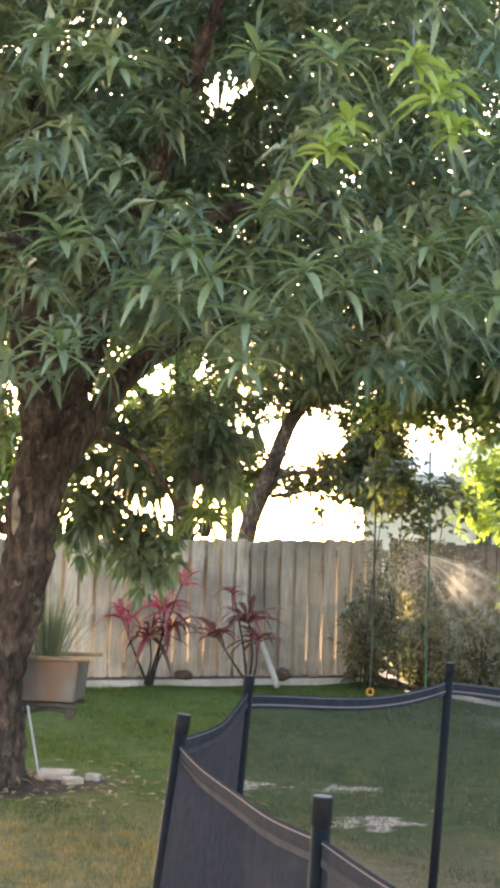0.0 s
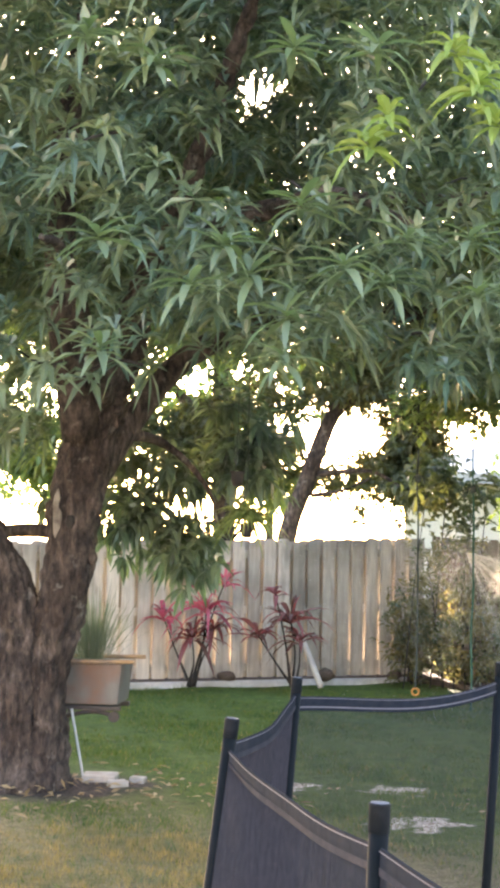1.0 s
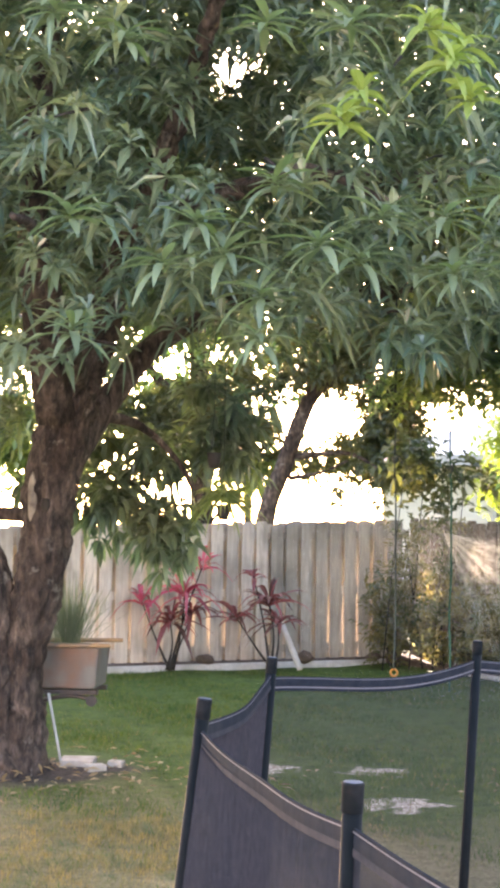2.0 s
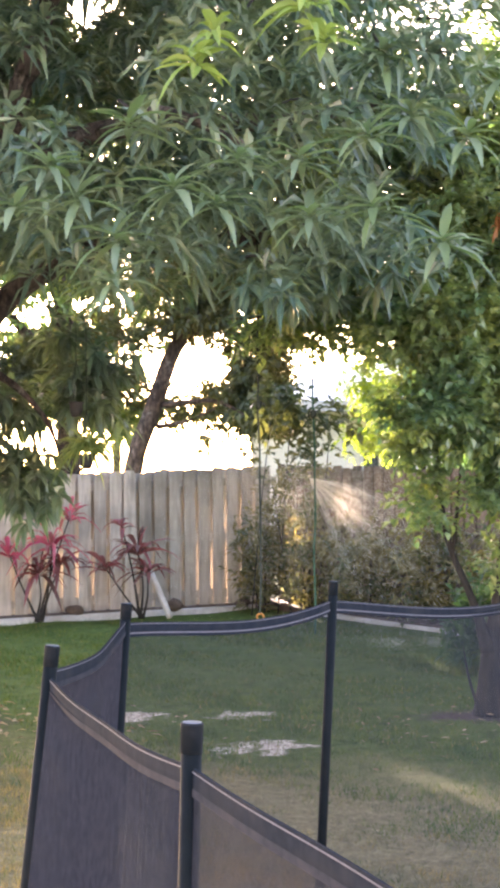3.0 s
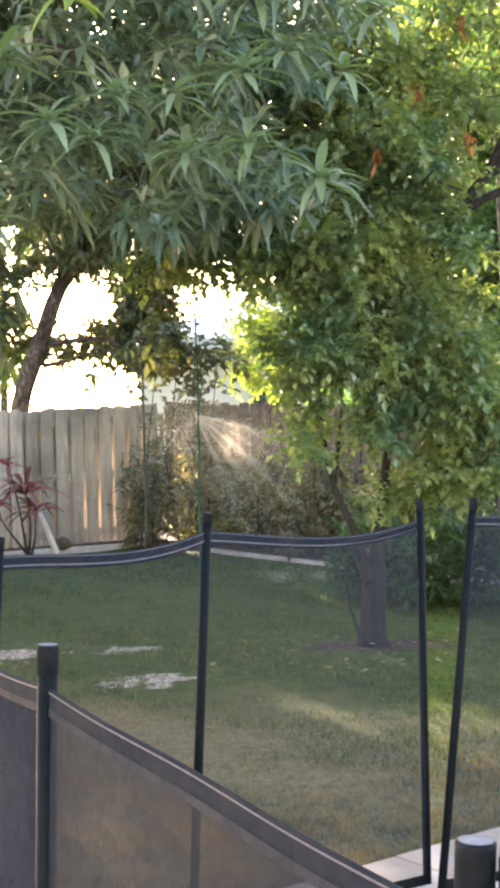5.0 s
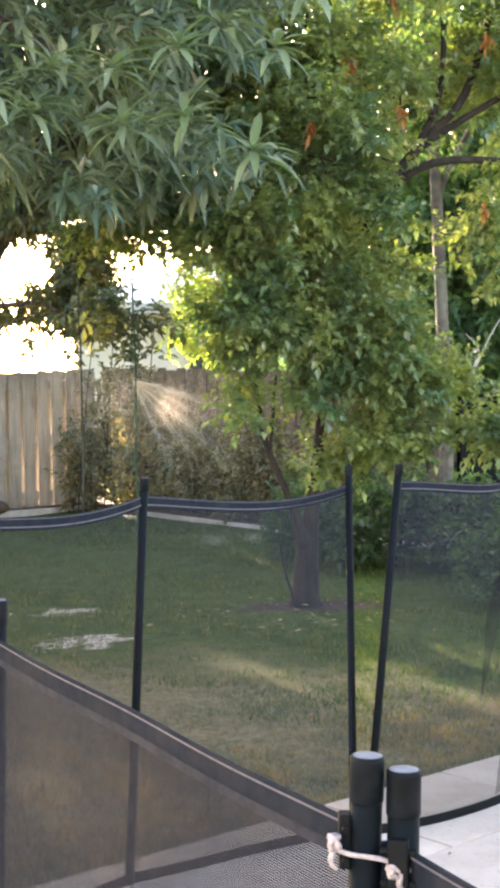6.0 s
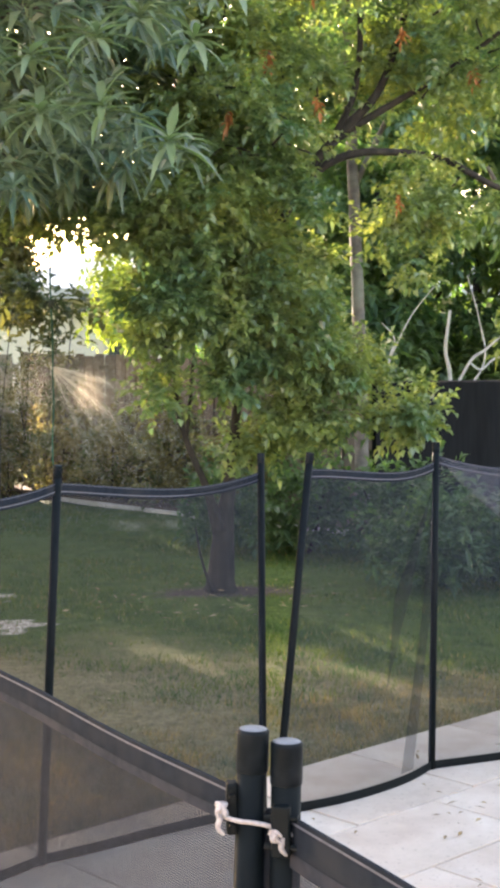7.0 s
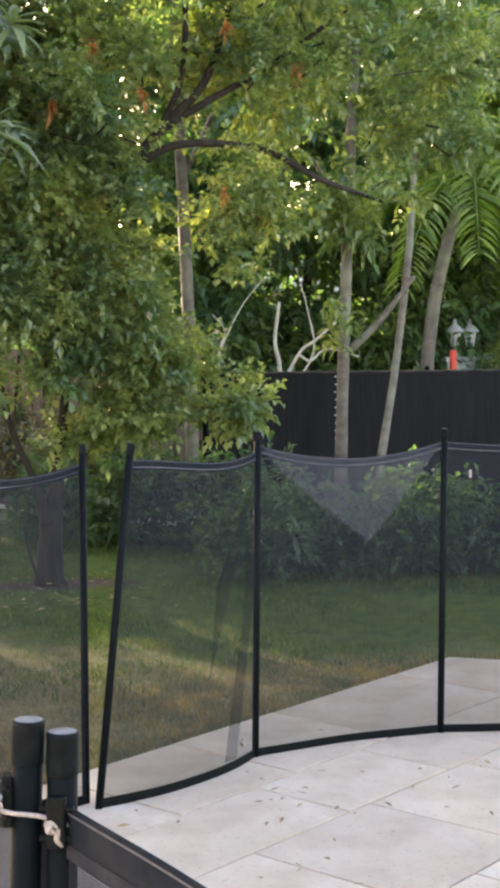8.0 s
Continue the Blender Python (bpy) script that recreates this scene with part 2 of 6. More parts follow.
def ground_material():
    n = Nodes("lawn_ground")
    fine = n.noise(9, 6)
    green = n.ramp(fine, [(0.3, (0.035, 0.065, 0.014)), (0.7, (0.085, 0.13, 0.03))])
    dry = n.ramp(n.noise(16, 6), [(0.3, (0.18, 0.14, 0.075)), (0.7, (0.31, 0.245, 0.14))])
    sep = n.tree.nodes.new("ShaderNodeSeparateXYZ")
    n.link(n.where(), sep.inputs[0])

    def maths(op, a, b):
        m = n.tree.nodes.new("ShaderNodeMath")
        m.operation = op
        for k, v in enumerate((a, b)):
            if isinstance(v, (int, float)):
                m.inputs[k].default_value = v
            else:
                n.link(v, m.inputs[k])
        return m.outputs[0]

    # straw-dry towards the patio
    away = maths("ADD", maths("MULTIPLY", sep.outputs[0], 0.44), sep.outputs[1])
    away = maths("ADD", away, maths("MULTIPLY", n.noise(1.3, 4), 1.8))
    dryness = n.ramp(maths("MULTIPLY", maths("SUBTRACT", away, 10.5), 0.5), [(0.25, (0.8, 0.8, 0.8)), (0.8, (0.0, 0.0, 0.0))])
    col = n.mix(dryness, green, dry)
    # worn sandy patches, their bright wet glints put in as pale flecks
    for cx, cy, rx, ry in ((0.34, 11.05, 0.4, 0.32), (0.22, 12.2, 0.3, 0.3), (-0.45, 12.1, 0.32, 0.35)):
        ex = maths("POWER", maths("ABSOLUTE", maths("DIVIDE", maths("SUBTRACT", sep.outputs[0], cx), rx), 0), 2.0)
        ey = maths("POWER", maths("ABSOLUTE", maths("DIVIDE", maths("SUBTRACT", sep.outputs[1], cy), ry), 0), 2.0)
        worn = maths("ADD", maths("ADD", ex, ey), maths("MULTIPLY", n.noise(5, 6), 4.0))
        col = n.mix(n.ramp(maths("MULTIPLY", worn, 0.4), [(0.82, (1, 1, 1)), (1.0, (0, 0, 0))]), col, n.ramp(n.noise(30, 4), [(0.35, (0.26, 0.215, 0.175)), (0.65, (0.68, 0.62, 0.55))]))
    # bare earth round the trunks
    for cx, cy, rx, ry in ((1.9, 12.0, 0.55, 0.3), (-1.95, 11.75, 0.75, 0.5)):
        ex = maths("POWER", maths("ABSOLUTE", maths("DIVIDE", maths("SUBTRACT", sep.outputs[0], cx), rx), 0), 2.0)
        ey = maths("POWER", maths("ABSOLUTE", maths("DIVIDE", maths("SUBTRACT", sep.outputs[1], cy), ry), 0), 2.0)
        worn = maths("ADD", maths("ADD", ex, ey), maths("MULTIPLY", n.noise(4, 4), 1.6))
        col = n.mix(n.ramp(maths("MULTIPLY", worn, 0.4), [(0.5, (1, 1, 1)), (0.8, (0, 0, 0))]), col, n.ramp(n.noise(24, 4), [(0.3, (0.045, 0.035, 0.03)), (0.7, (0.1, 0.08, 0.07))]))
    soil = n.ramp(n.noise(0.9, 5), [(0.7, (0, 0, 0)), (0.8, (1, 1, 1))])
    col = n.mix(soil, col, (0.14, 0.11, 0.08))
    col = n.mix(1.0, col, n.ramp(n.noise(55, 5, None, 0.7), [(0.32, (0.5, 0.52, 0.5)), (0.68, (1.45, 1.42, 1.4))]), "MULTIPLY")
    n.color(col)
    n.rough(0.95)
    n.bsdf.inputs["Specular IOR Level"].default_value = 0.12
    n.bump(fine, 0.4, 0.02)
    return n.mat


def tile_material():
    n = Nodes("travertine_tile")
    info = n.tree.nodes.new("ShaderNodeObjectInfo")
    cloud = n.noise(3.5, 6)
    col = n.ramp(cloud, [(0.3, (0.53, 0.42, 0.345)), (0.5, (0.66, 0.55, 0.46)), (0.72, (0.77, 0.675, 0.585))])
    tone = n.ramp(info.outputs["Random"], [(0.0, (0.86, 0.84, 0.82)), (1.0, (1.0, 0.99, 0.97))])
    col = n.mix(1.0, col, tone, "MULTIPLY")
    pits = n.ramp(n.noise(70, 3), [(0.62, (1, 1, 1)), (0.72, (0.45, 0.4, 0.35))])
    col = n.mix(0.6, col, n.mix(1.0, col, pits, "MULTIPLY"))
    worn = n.ramp(n.noise(1.6, 6, None, 0.65), [(0.52, (1, 1, 1)), (0.66, (0.8, 0.77, 0.74))])
    col = n.mix(1.0, col, worn, "MULTIPLY")
    n.color(col)
    n.rough(0.6)
    n.bump(n.noise(45, 5), 0.15, 0.003)
    return n.mat


def mesh_material(name="pool_fence_mesh", tone=(0.022, 0.025, 0.035), cover=0.42):
    """Woven screen: part of the light passes between the threads."""
    n = Nodes(name)
    n.bsdf.inputs["Base Color"].default_value = (*tone, 1)
    n.bsdf.inputs["Specular IOR Level"].default_value = 0.12
    n.rough(0.6)
    t = n.tree.nodes.new("ShaderNodeBsdfTransparent")
    m = n.tree.nodes.new("ShaderNodeMixShader")
    m.inputs[0].default_value = cover
    n.link(t.outputs[0], m.inputs[1])
    n.link(n.bsdf.outputs[0], m.inputs[2])
    n.link(m.outputs[0], n.out.inputs["Surface"])
    return n.mat


def water_material():
    n = Nodes("sunlit_water_drop")
    n.bsdf.inputs["Base Color"].default_value = (0.9, 0.92, 0.94, 1)
    n.rough(0.2)
    t = n.tree.nodes.new("ShaderNodeBsdfTranslucent")
    t.inputs["Color"].default_value = (0.93, 0.88, 0.78, 1)
    m = n.tree.nodes.new("ShaderNodeMixShader")
    m.inputs[0].default_value = 0.8
    n.link(n.bsdf.outputs[0], m.inputs[1])
    n.link(t.outputs[0], m.inputs[2])
    n.link(m.outputs[0], n.out.inputs["Surface"])
    return n.mat


GROUND = ground_material()
TILE = tile_material()
MESH = mesh_material()
MESH_FOLD = mesh_material("pale_folded_mesh", (0.1, 0.105, 0.125), 0.3)
MESH_NEAR = mesh_material("close_woven_mesh", (0.022, 0.025, 0.035), 0.12)
MESH_DOUBLE = mesh_material("doubled_mesh", (0.015, 0.017, 0.022), 0.42)
WATER = water_material()
THREAD = surface("mesh_thread", (0.013, 0.0155, 0.022), (0.022, 0.025, 0.034), 50, 0.8, 0.0, gloss=0.08)
# paler thread colour for the panels without weft
THREAD_FAR = surface("paler_mesh_thread", (0.022, 0.025, 0.034), (0.036, 0.04, 0.052), 50, 0.75, 0.0, gloss=0.1)
MORTAR = surface("sandy_joint", (0.07, 0.06, 0.05), (0.17, 0.145, 0.12), 18, 0.95, 0.5, 0.004)

# ---- building helpers ----


def thing(name, label, category, group="", at=(0, 0, 0), kind=""):
    ob = new(name)
    ob.location = at
    return tagged(ob, label, category, group, kind)


def hang(ob, parent):
    """Puts a part, whose mesh is in world metres, under its parent."""
    ob.parent = parent
    top = Vector((0, 0, 0))
    p = parent
    while p is not None:
        top += p.location
        p = p.parent
    ob.location = -top
    return ob


def part(name, bm, material, parent=None, label="", smooth=False):
    me = bpy.data.meshes.new(name)
    bm.to_mesh(me)
    bm.free()
    me.materials.append(material)
    if smooth:
        for f in me.polygons:
            f.use_smooth = True
    ob = new(name, me)
    if parent is not None:
        hang(ob, parent)
    if label:
        tagged(ob, label)
    return ob


def raw(name, verts, faces, material, parent=None, label="", kind="", smooth=False):
    """A mesh from arrays of corners and equal-sided faces."""
    me = bpy.data.meshes.new(name)
    verts = np.asarray(verts, dtype=np.float32).reshape(-1, 3)
    faces = np.asarray(faces, dtype=np.int32)
    k = faces.shape[1]
    me.vertices.add(len(verts))
    me.vertices.foreach_set("co", verts.ravel())
    me.loops.add(faces.size)
    me.loops.foreach_set("vertex_index", faces.ravel())
    me.polygons.add(len(faces))
    me.polygons.foreach_set("loop_start", np.arange(0, faces.size, k, dtype=np.int32))
    me.polygons.foreach_set("loop_total", np.full(len(faces), k, dtype=np.int32))
    me.update(calc_edges=True)
    me.polygons.foreach_set("use_smooth", np.full(len(faces), smooth, dtype=bool))
    me.materials.append(material)
    ob = new(name, me)
    if parent is not None:
        hang(ob, parent)
    return tagged(ob, label, "", "", kind)


def box(bm, centre, size, turn=0.0, bevel=0.0, lean=0.0):
    m = Matrix.Translation(centre) @ Matrix.Rotation(turn, 4, "Z") @ Matrix.Rotation(lean, 4, "Y") @ Matrix.Diagonal((*size, 1))
    made = bmesh.ops.create_cube(bm, size=1, matrix=m)
    if bevel:
        edges = {e for v in made["verts"] for e in v.link_edges}
        bmesh.ops.bevel(bm, geom=list(edges), offset=bevel, segments=2, affect="EDGES", profile=0.5)
    return bm


def smooth_line(points, steps=6):
    """Points (x, y, z, radius) joined by a smooth curve."""
    p = np.array(points, dtype=float)
    if len(p) < 3:
        t = np.linspace(0, 1, steps + 1)[:, None]
        return p[0] * (1 - t) + p[-1] * t
    q = np.vstack([2 * p[0] - p[1], p, 2 * p[-1] - p[-2]])
    out = []
    for i in range(1, len(q) - 2):
        a, b, c, d = q[i - 1 : i + 3]
        for t in np.linspace(0, 1, steps, endpoint=False):
            out.append(0.5 * (2 * b + (c - a) * t + (2 * a - 5 * b + 4 * c - d) * t * t + (3 * b - a - 3 * c + d) * t**3))
    out.append(p[-1])
    return np.array(out)


def tube(bm, points, sides=10, steps=6, wobble=0.0, seed=0):
    """A tapered limb along points (x, y, z, radius)."""
    line = smooth_line(points, steps)
    rng = np.random.default_rng(seed)
    rings = []
    along = Vector(line[1][:3] - line[0][:3]).normalized()
    side = along.orthogonal().normalized()
    lumps = rng.uniform(0, 6.28, 3)
    for i, (x, y, z, r) in enumerate(line):
        a = line[min(i + 1, len(line) - 1)][:3] - line[max(i - 1, 0)][:3]
        along = Vector(a).normalized()
        side = (side - along * side.dot(along)).normalized()
        up = along.cross(side)
        ring = []
        for k in range(sides):
            th = 2 * math.pi * k / sides
            rr = r * (1 + wobble * (math.sin(3 * th + lumps[0] + i * 0.3) * 0.6 + math.sin(5 * th + lumps[1] - i * 0.2) * 0.4 + rng.normal() * 0.35))
            ring.append(bm.verts.new(Vector((x, y, z)) + side * (rr * math.cos(th)) + up * (rr * math.sin(th))))
        rings.append(ring)
    for a, b in zip(rings, rings[1:]):
        for k in range(sides):
            bm.faces.new((a[k], a[(k + 1) % sides], b[(k + 1) % sides], b[k]))
    bm.faces.new(list(reversed(rings[0])))
    bm.faces.new(rings[-1])
    return bm


def furrow(bm, depth, seed):
    """Upright ridges and plates of old bark."""
    bm.normal_update()
    moves = []
    for v in bm.verts:
        q = Vector((v.co.x * 17, v.co.y * 17, v.co.z * 6.5 + seed))
        h = abs(noise.noise(q)) * 1.4 + 0.6 * noise.noise(q * 2.3) + 0.5 * noise.noise(v.co * 3.5)
        moves.append(v.normal * (depth * (h - 0.45)))
    for v, m in zip(bm.verts, moves):
        v.co += m
    return bm


def limb(name, points, material, parent, sides=10, wobble=0.06, seed=0, label=""):
    if material is BARK and sides >= 14:
        return part(name, furrow(tube(bmesh.new(), points, 72, 22, wobble * 0.25, seed), 0.034, seed), material, parent, label, smooth=True)
    return part(name, tube(bmesh.new(), points, sides, 6, wobble, seed), material, parent, label, smooth=True)


def spun(bm, profile, centre, sides=24):
    """A turned solid: profile of (radius, z)."""
    rings = []
    for r, z in profile:
        rings.append([bm.verts.new((centre[0] + r * math.cos(6.2832 * k / sides), centre[1] + r * math.sin(6.2832 * k / sides), centre[2] + z)) for k in range(sides)])
    for a, b in zip(rings, rings[1:]):
        for k in range(sides):
            bm.faces.new((a[k], a[(k + 1) % sides], b[(k + 1) % sides], b[k]))
    bm.faces.new(list(reversed(rings[0])))
    bm.faces.new(rings[-1])
    return bm


def unit(v):
    return v / np.maximum(np.linalg.norm(v, axis=-1, keepdims=True), 1e-9)


def leaves(roots, ways, lengths, widths, droop, rng, segments=3, fold=0.25):
    """Pointed, folded, bending leaves: arrays of roots and ways. Gives corners and four-sided faces."""
    n = len(roots)
    ways = unit(ways)
    up = np.zeros_like(ways)
    up[:, 2] = 1
    up = up + rng.normal(0, 0.35, up.shape)
    side = unit(np.cross(ways, up))
    face = np.cross(side, ways)
    if segments == 1:
        # small distant leaf: one creased diamond
        L, W = lengths[:, None], widths[:, None]
        mid = roots + ways * L * 0.45 + face * (W * fold * 0.5)
        tip = roots + ways * L + np.array([0, 0, -1.0]) * (L * droop[:, None])
        verts = np.stack([roots, mid - side * W * 0.5, tip, mid + side * W * 0.5], 1)
        return verts.reshape(-1, 3), np.arange(4 * n).reshape(-1, 4)
    cols = []
    ts = np.linspace(0, 1, segments + 1)
    shape = np.sin(np.pi * np.clip(ts * 0.93 + 0.05, 0, 1)) ** 0.8
    shape[0], shape[-1] = 0.12, 0.03
    L, W = lengths[:, None], widths[:, None]
    for t, s in zip(ts, shape):
        mid = roots + ways * L * t
        mid = mid + np.array([0, 0, -1.0]) * (L * droop[:, None] * t * t)
        lift = face * (W * s * fold)
        cols.append(np.stack([mid - side * W * s * 0.5 + lift, mid, mid + side * W * s * 0.5 + lift], 1))
    verts = np.stack(cols, 1).reshape(n, -1, 3)
    per = (segments + 1) * 3
    quads = []
    for i in range(segments):
        for j in range(2):
            a = i * 3 + j
            quads.append((a, a + 1, a + 4, a + 3))
    faces = (np.arange(n)[:, None, None] * per + np.array(quads)[None]).reshape(-1, 4)
    return verts.reshape(-1, 3), faces


def rosettes(centres, facing, rng, count=11, length=0.17, width=0.038, droop=0.45, segments=3, spread_=1.0):
    """Whorls of long leaves at the tips of twigs."""
    n = len(centres)
    facing = unit(facing)
    a = unit(np.cross(facing, rng.normal(0, 1, facing.shape)))
    b = np.cross(facing, a)
    roots, ways, ls, ws, ds = [], [], [], [], []
    for k in range(count):
        th = 2.399 * k + rng.normal(0, 0.25, n)
        open_ = np.clip(0.6 + 0.95 * (k / count) + rng.normal(0, 0.15, n), 0.1, 1.7) * spread_
        w = facing * np.cos(open_)[:, None] + (a * np.cos(th)[:, None] + b * np.sin(th)[:, None]) * np.sin(open_)[:, None]
        roots.append(centres - facing * (0.05 * k / count))
        ways.append(w)
        ls.append(length * rng.uniform(0.7, 1.25, n))
        ws.append(width * rng.uniform(0.8, 1.25, n))
        ds.append(droop * rng.uniform(0.5, 1.5, n))
    return leaves(np.concatenate(roots), np.concatenate(ways), np.concatenate(ls), np.concatenate(ws), np.concatenate(ds), rng, segments)


def field(p, scale, seed):
    """Smooth pseudo-random field, -1 to 1, for gaps and clumps."""
    rng = np.random.default_rng(seed)
    out = np.zeros(len(p))
    for k in range(7):
        w = rng.normal(0, 1, 3)
        w = w / np.linalg.norm(w) * rng.uniform(0.7, 1.6) / scale
        out += np.sin(p @ w + rng.uniform(0, 6.28))
    return out / 3.2


def sun_gaps(p, leaf=0.09):
    """False for what would close the gaps in the foliage through which the low sun comes."""
    w = np.array(SUN_WAY)
    half = (0.03 + 5.6 * leaf)
    g = p - w * (p[:, 2:] / w[2])
    shut = (g[:, 0] > 0.9) & (g[:, 0] < 2.5) & (np.abs(g[:, 1] - 9.72 - 1.1 * np.clip(1.6 - g[:, 0], 0, 1) ** 2) < 0.85 * half)
    g = p - w * ((p[:, 1:2] - 11.4) / w[1])
    shut |= (p[:, 1] > 12.4) & (g[:, 0] > 1.1 - 0.3 * (g[:, 2] > 1.7)) & (g[:, 0] < 1.5) & (g[:, 2] > 1.0) & (g[:, 2] < 2.5)
    shut |= (p[:, 1] > 12.4) & (g[:, 0] > 2.75) & (g[:, 0] < 3.05) & (g[:, 2] > 1.05) & (g[:, 2] < 1.3)
    g = p - w * ((p[:, 1:2] - 15.2) / w[1])
    shut |= (p[:, 1] > 18) & (g[:, 0] > 0.75) & (g[:, 0] < 1.7) & (g[:, 2] > 0.75) & (g[:, 2] < 1.5) & (field(p, 0.1, 7) > -0.05)
    shut |= (p[:, 1] > 19.5) & (g[:, 0] > 0.5) & (g[:, 0] < 1.75) & (g[:, 2] > 0.78) & (g[:, 2] < 1.6) & (np.abs(g[:, 2] - 1.0) > 0.11)
    return ~shut


def in_blobs(blobs, n, rng, hollow=0.55):
    """Points in ellipsoids (x, y, z, rx, ry, rz, share), denser near their skins."""
    share = np.array([b[6] for b in blobs], dtype=float)
    which = rng.choice(len(blobs), n, p=share / share.sum())
    B = np.array([b[:6] for b in blobs])[which]
    d = unit(rng.normal(0, 1, (n, 3)))
    r = hollow + (1 - hollow) * rng.uniform(0, 1, n) ** 0.8
    r = r * (1 + 0.16 * rng.normal(0, 1, n))
    return B[:, :3] + d * B[:, 3:] * r[:, None], d


def boughs(blobs, n, per, size, rng):
    """Points in flattened clumps scattered through ellipsoids, with the way out of each clump."""
    c, _ = in_blobs(blobs, n, rng, 0.3)
    r = size * rng.uniform(0.6, 1.35, (n, 1, 1))
    d = unit(rng.normal(0, 1, (n, per, 3)))
    p = c[:, None] + d * r * rng.uniform(0, 1, (n, per, 1)) ** 0.45 * np.array([1, 1, 0.55])
    return p.reshape(-1, 3), d.reshape(-1, 3)


def sprays(centres, out, rng, pairs=4, leaf=0.075, width=0.034, spacing=0.04, hang_=0.5, segments=2):
    """Pinnate sprigs: a bent stalk with leaflets on both sides."""
    n = len(centres)
    ways = unit(out + np.array([0, 0, -hang_]) + rng.normal(0, 0.45, out.shape))
    side = unit(np.cross(ways, np.array([0.0, 0.0, 1.0]) + rng.normal(0, 0.4, out.shape)))
    R, W, L, WD, D = [], [], [], [], []
    for k in range(pairs):
        for s in (-1, 1):
            R.append(centres + ways * (spacing * k))
            W.append(side * s + ways * 0.55 + rng.normal(0, 0.3, out.shape))
            L.append(leaf * rng.uniform(0.7, 1.3, n))
            WD.append(width * rng.uniform(0.8, 1.25, n))
            D.append(rng.uniform(0.1, 0.5, n))
    R.append(centres + ways * spacing * pairs)
    W.append(ways)
    L.append(leaf * rng.uniform(0.8, 1.3, n))
    WD.append(width * rng.uniform(0.8, 1.2, n))
    D.append(rng.uniform(0.1, 0.5, n))
    return leaves(np.concatenate(R), np.concatenate(W), np.concatenate(L), np.concatenate(WD), np.concatenate(D), rng, segments)


# ---- ground and patio ----
EDGE = Vector((0.22, 6.96, 0))
ALONG = Vector((0.833, 0.553, 0)).normalized()
OUT = Vector((-ALONG.y, ALONG.x, 0))


def build_ground():
    near = np.linspace(-14, 14, 113)
    xs = np.concatenate([[-900, -300, -100, -40, -22], near, [22, 40, 100, 300, 900]])
    ys = np.concatenate([[-900, -300, -100, -40, -10], np.linspace(-4, 28, 129), [34, 50, 100, 300, 900]])
    X, Y = np.meshgrid(xs, ys)
    Z = 0.012 * np.sin(X * 1.9 + 0.6) * np.cos(Y * 1.3) + 0.01 * np.sin(X * 4.1 + Y * 3.3) - 0.02
    fade = np.clip(np.maximum((X - 0.22) * OUT.x + (Y - 6.96) * OUT.y, (X - 3.37) * 0.54 + (Y - 9.05) * 0.84) / 0.6, 0, 1)
    Z = np.where(fade < 1, Z * fade - 0.03 * (1 - fade), Z)
    verts = np.stack([X, Y, Z], -1).reshape(-1, 3)
    c = len(xs)
    i, j = np.meshgrid(np.arange(len(ys) - 1), np.arange(c - 1), indexing="ij")
    a = (i * c + j).ravel()
    raw("ground", verts, np.stack([a, a + 1, a + c + 1, a + c], 1), GROUND, None, "lawn, green under the trees and straw-dry by the patio", "structure", True)["category"] = "lawn"


build_ground()


def lawn_blades(name, label, material, n, seed, dry):
    rng = np.random.default_rng(seed)
    x = rng.uniform(-4.5, 6.5, n * 4)
    y = 6.6 + 11.5 * rng.uniform(0, 1, n * 4) ** 1.3
    away = np.maximum((x - 0.22) * OUT.x + (y - 6.96) * OUT.y, (x - 3.37) * 0.54 + (y - 9.05) * 0.84)
    patchy = field(np.stack([x, y, 0 * x], 1), 0.55, 5)
    dryness = np.clip((10.7 - y - 0.44 * x + patchy * 0.6) / 0.8, 0.06, 0.9)
    ragged = 2.2 * field(np.stack([x, y, 0 * x], 1), 0.11, 9) - 0.2
    bare = (((x - 0.34) / 0.36) ** 2 + ((y - 11.05) / 0.3) ** 2 < 1 + ragged) | (((x - 0.22) / 0.26) ** 2 + ((y - 12.2) / 0.28) ** 2 < 1 + ragged) | (((x + 0.45) / 0.3) ** 2 + ((y - 12.1) / 0.33) ** 2 < 1 + ragged)
    trunk = (((x + 2.0) / 0.8) ** 2 + ((y - 11.9) / 0.7) ** 2 < 1) | (((x - 1.9) / 0.5) ** 2 + ((y - 12.0) / 0.3) ** 2 < 1 + patchy * 0.8)
    ok = (away > 0.03) & (rng.uniform(0, 1, len(x)) < (dryness if dry else 1 - dryness)) & ~(bare & (rng.uniform(0, 1, len(x)) < 0.75)) & ~trunk
    x, y = x[ok][:n], y[ok][:n]
    m = len(x)
    th = rng.uniform(0, 6.28, m)
    h = rng.uniform(0.008, 0.027, m) * (0.8 if dry else 1.0) * np.clip(1 + 0.8 * field(np.stack([x, y, 0 * x], 1), 0.07, 6), 0.4, 2.0)
    w = rng.uniform(0.002, 0.004, m)
    lean = rng.normal(0, 0.9, (m, 2))
    base = np.stack([x, y, np.full(m, -0.03)], 1)
    d = np.stack([np.cos(th), np.sin(th), 0 * th], 1) * w[:, None]
    tip = base + np.stack([lean[:, 0] * h, lean[:, 1] * h, h + 0.02], 1)
    verts = np.stack([base - d, base + d, tip], 1).reshape(-1, 3)
    raw(name, verts, np.arange(3 * m).reshape(-1, 3), material, None, label, "stuff")["category"] = "grass"


lawn_blades("lawn_grass", "short green grass blades with uneven tufts", GRASS, 160000, 3, False)
lawn_blades("dry_grass", "straw-yellow dry grass blades beside the patio", DRY_GRASS, 130000, 4, True)


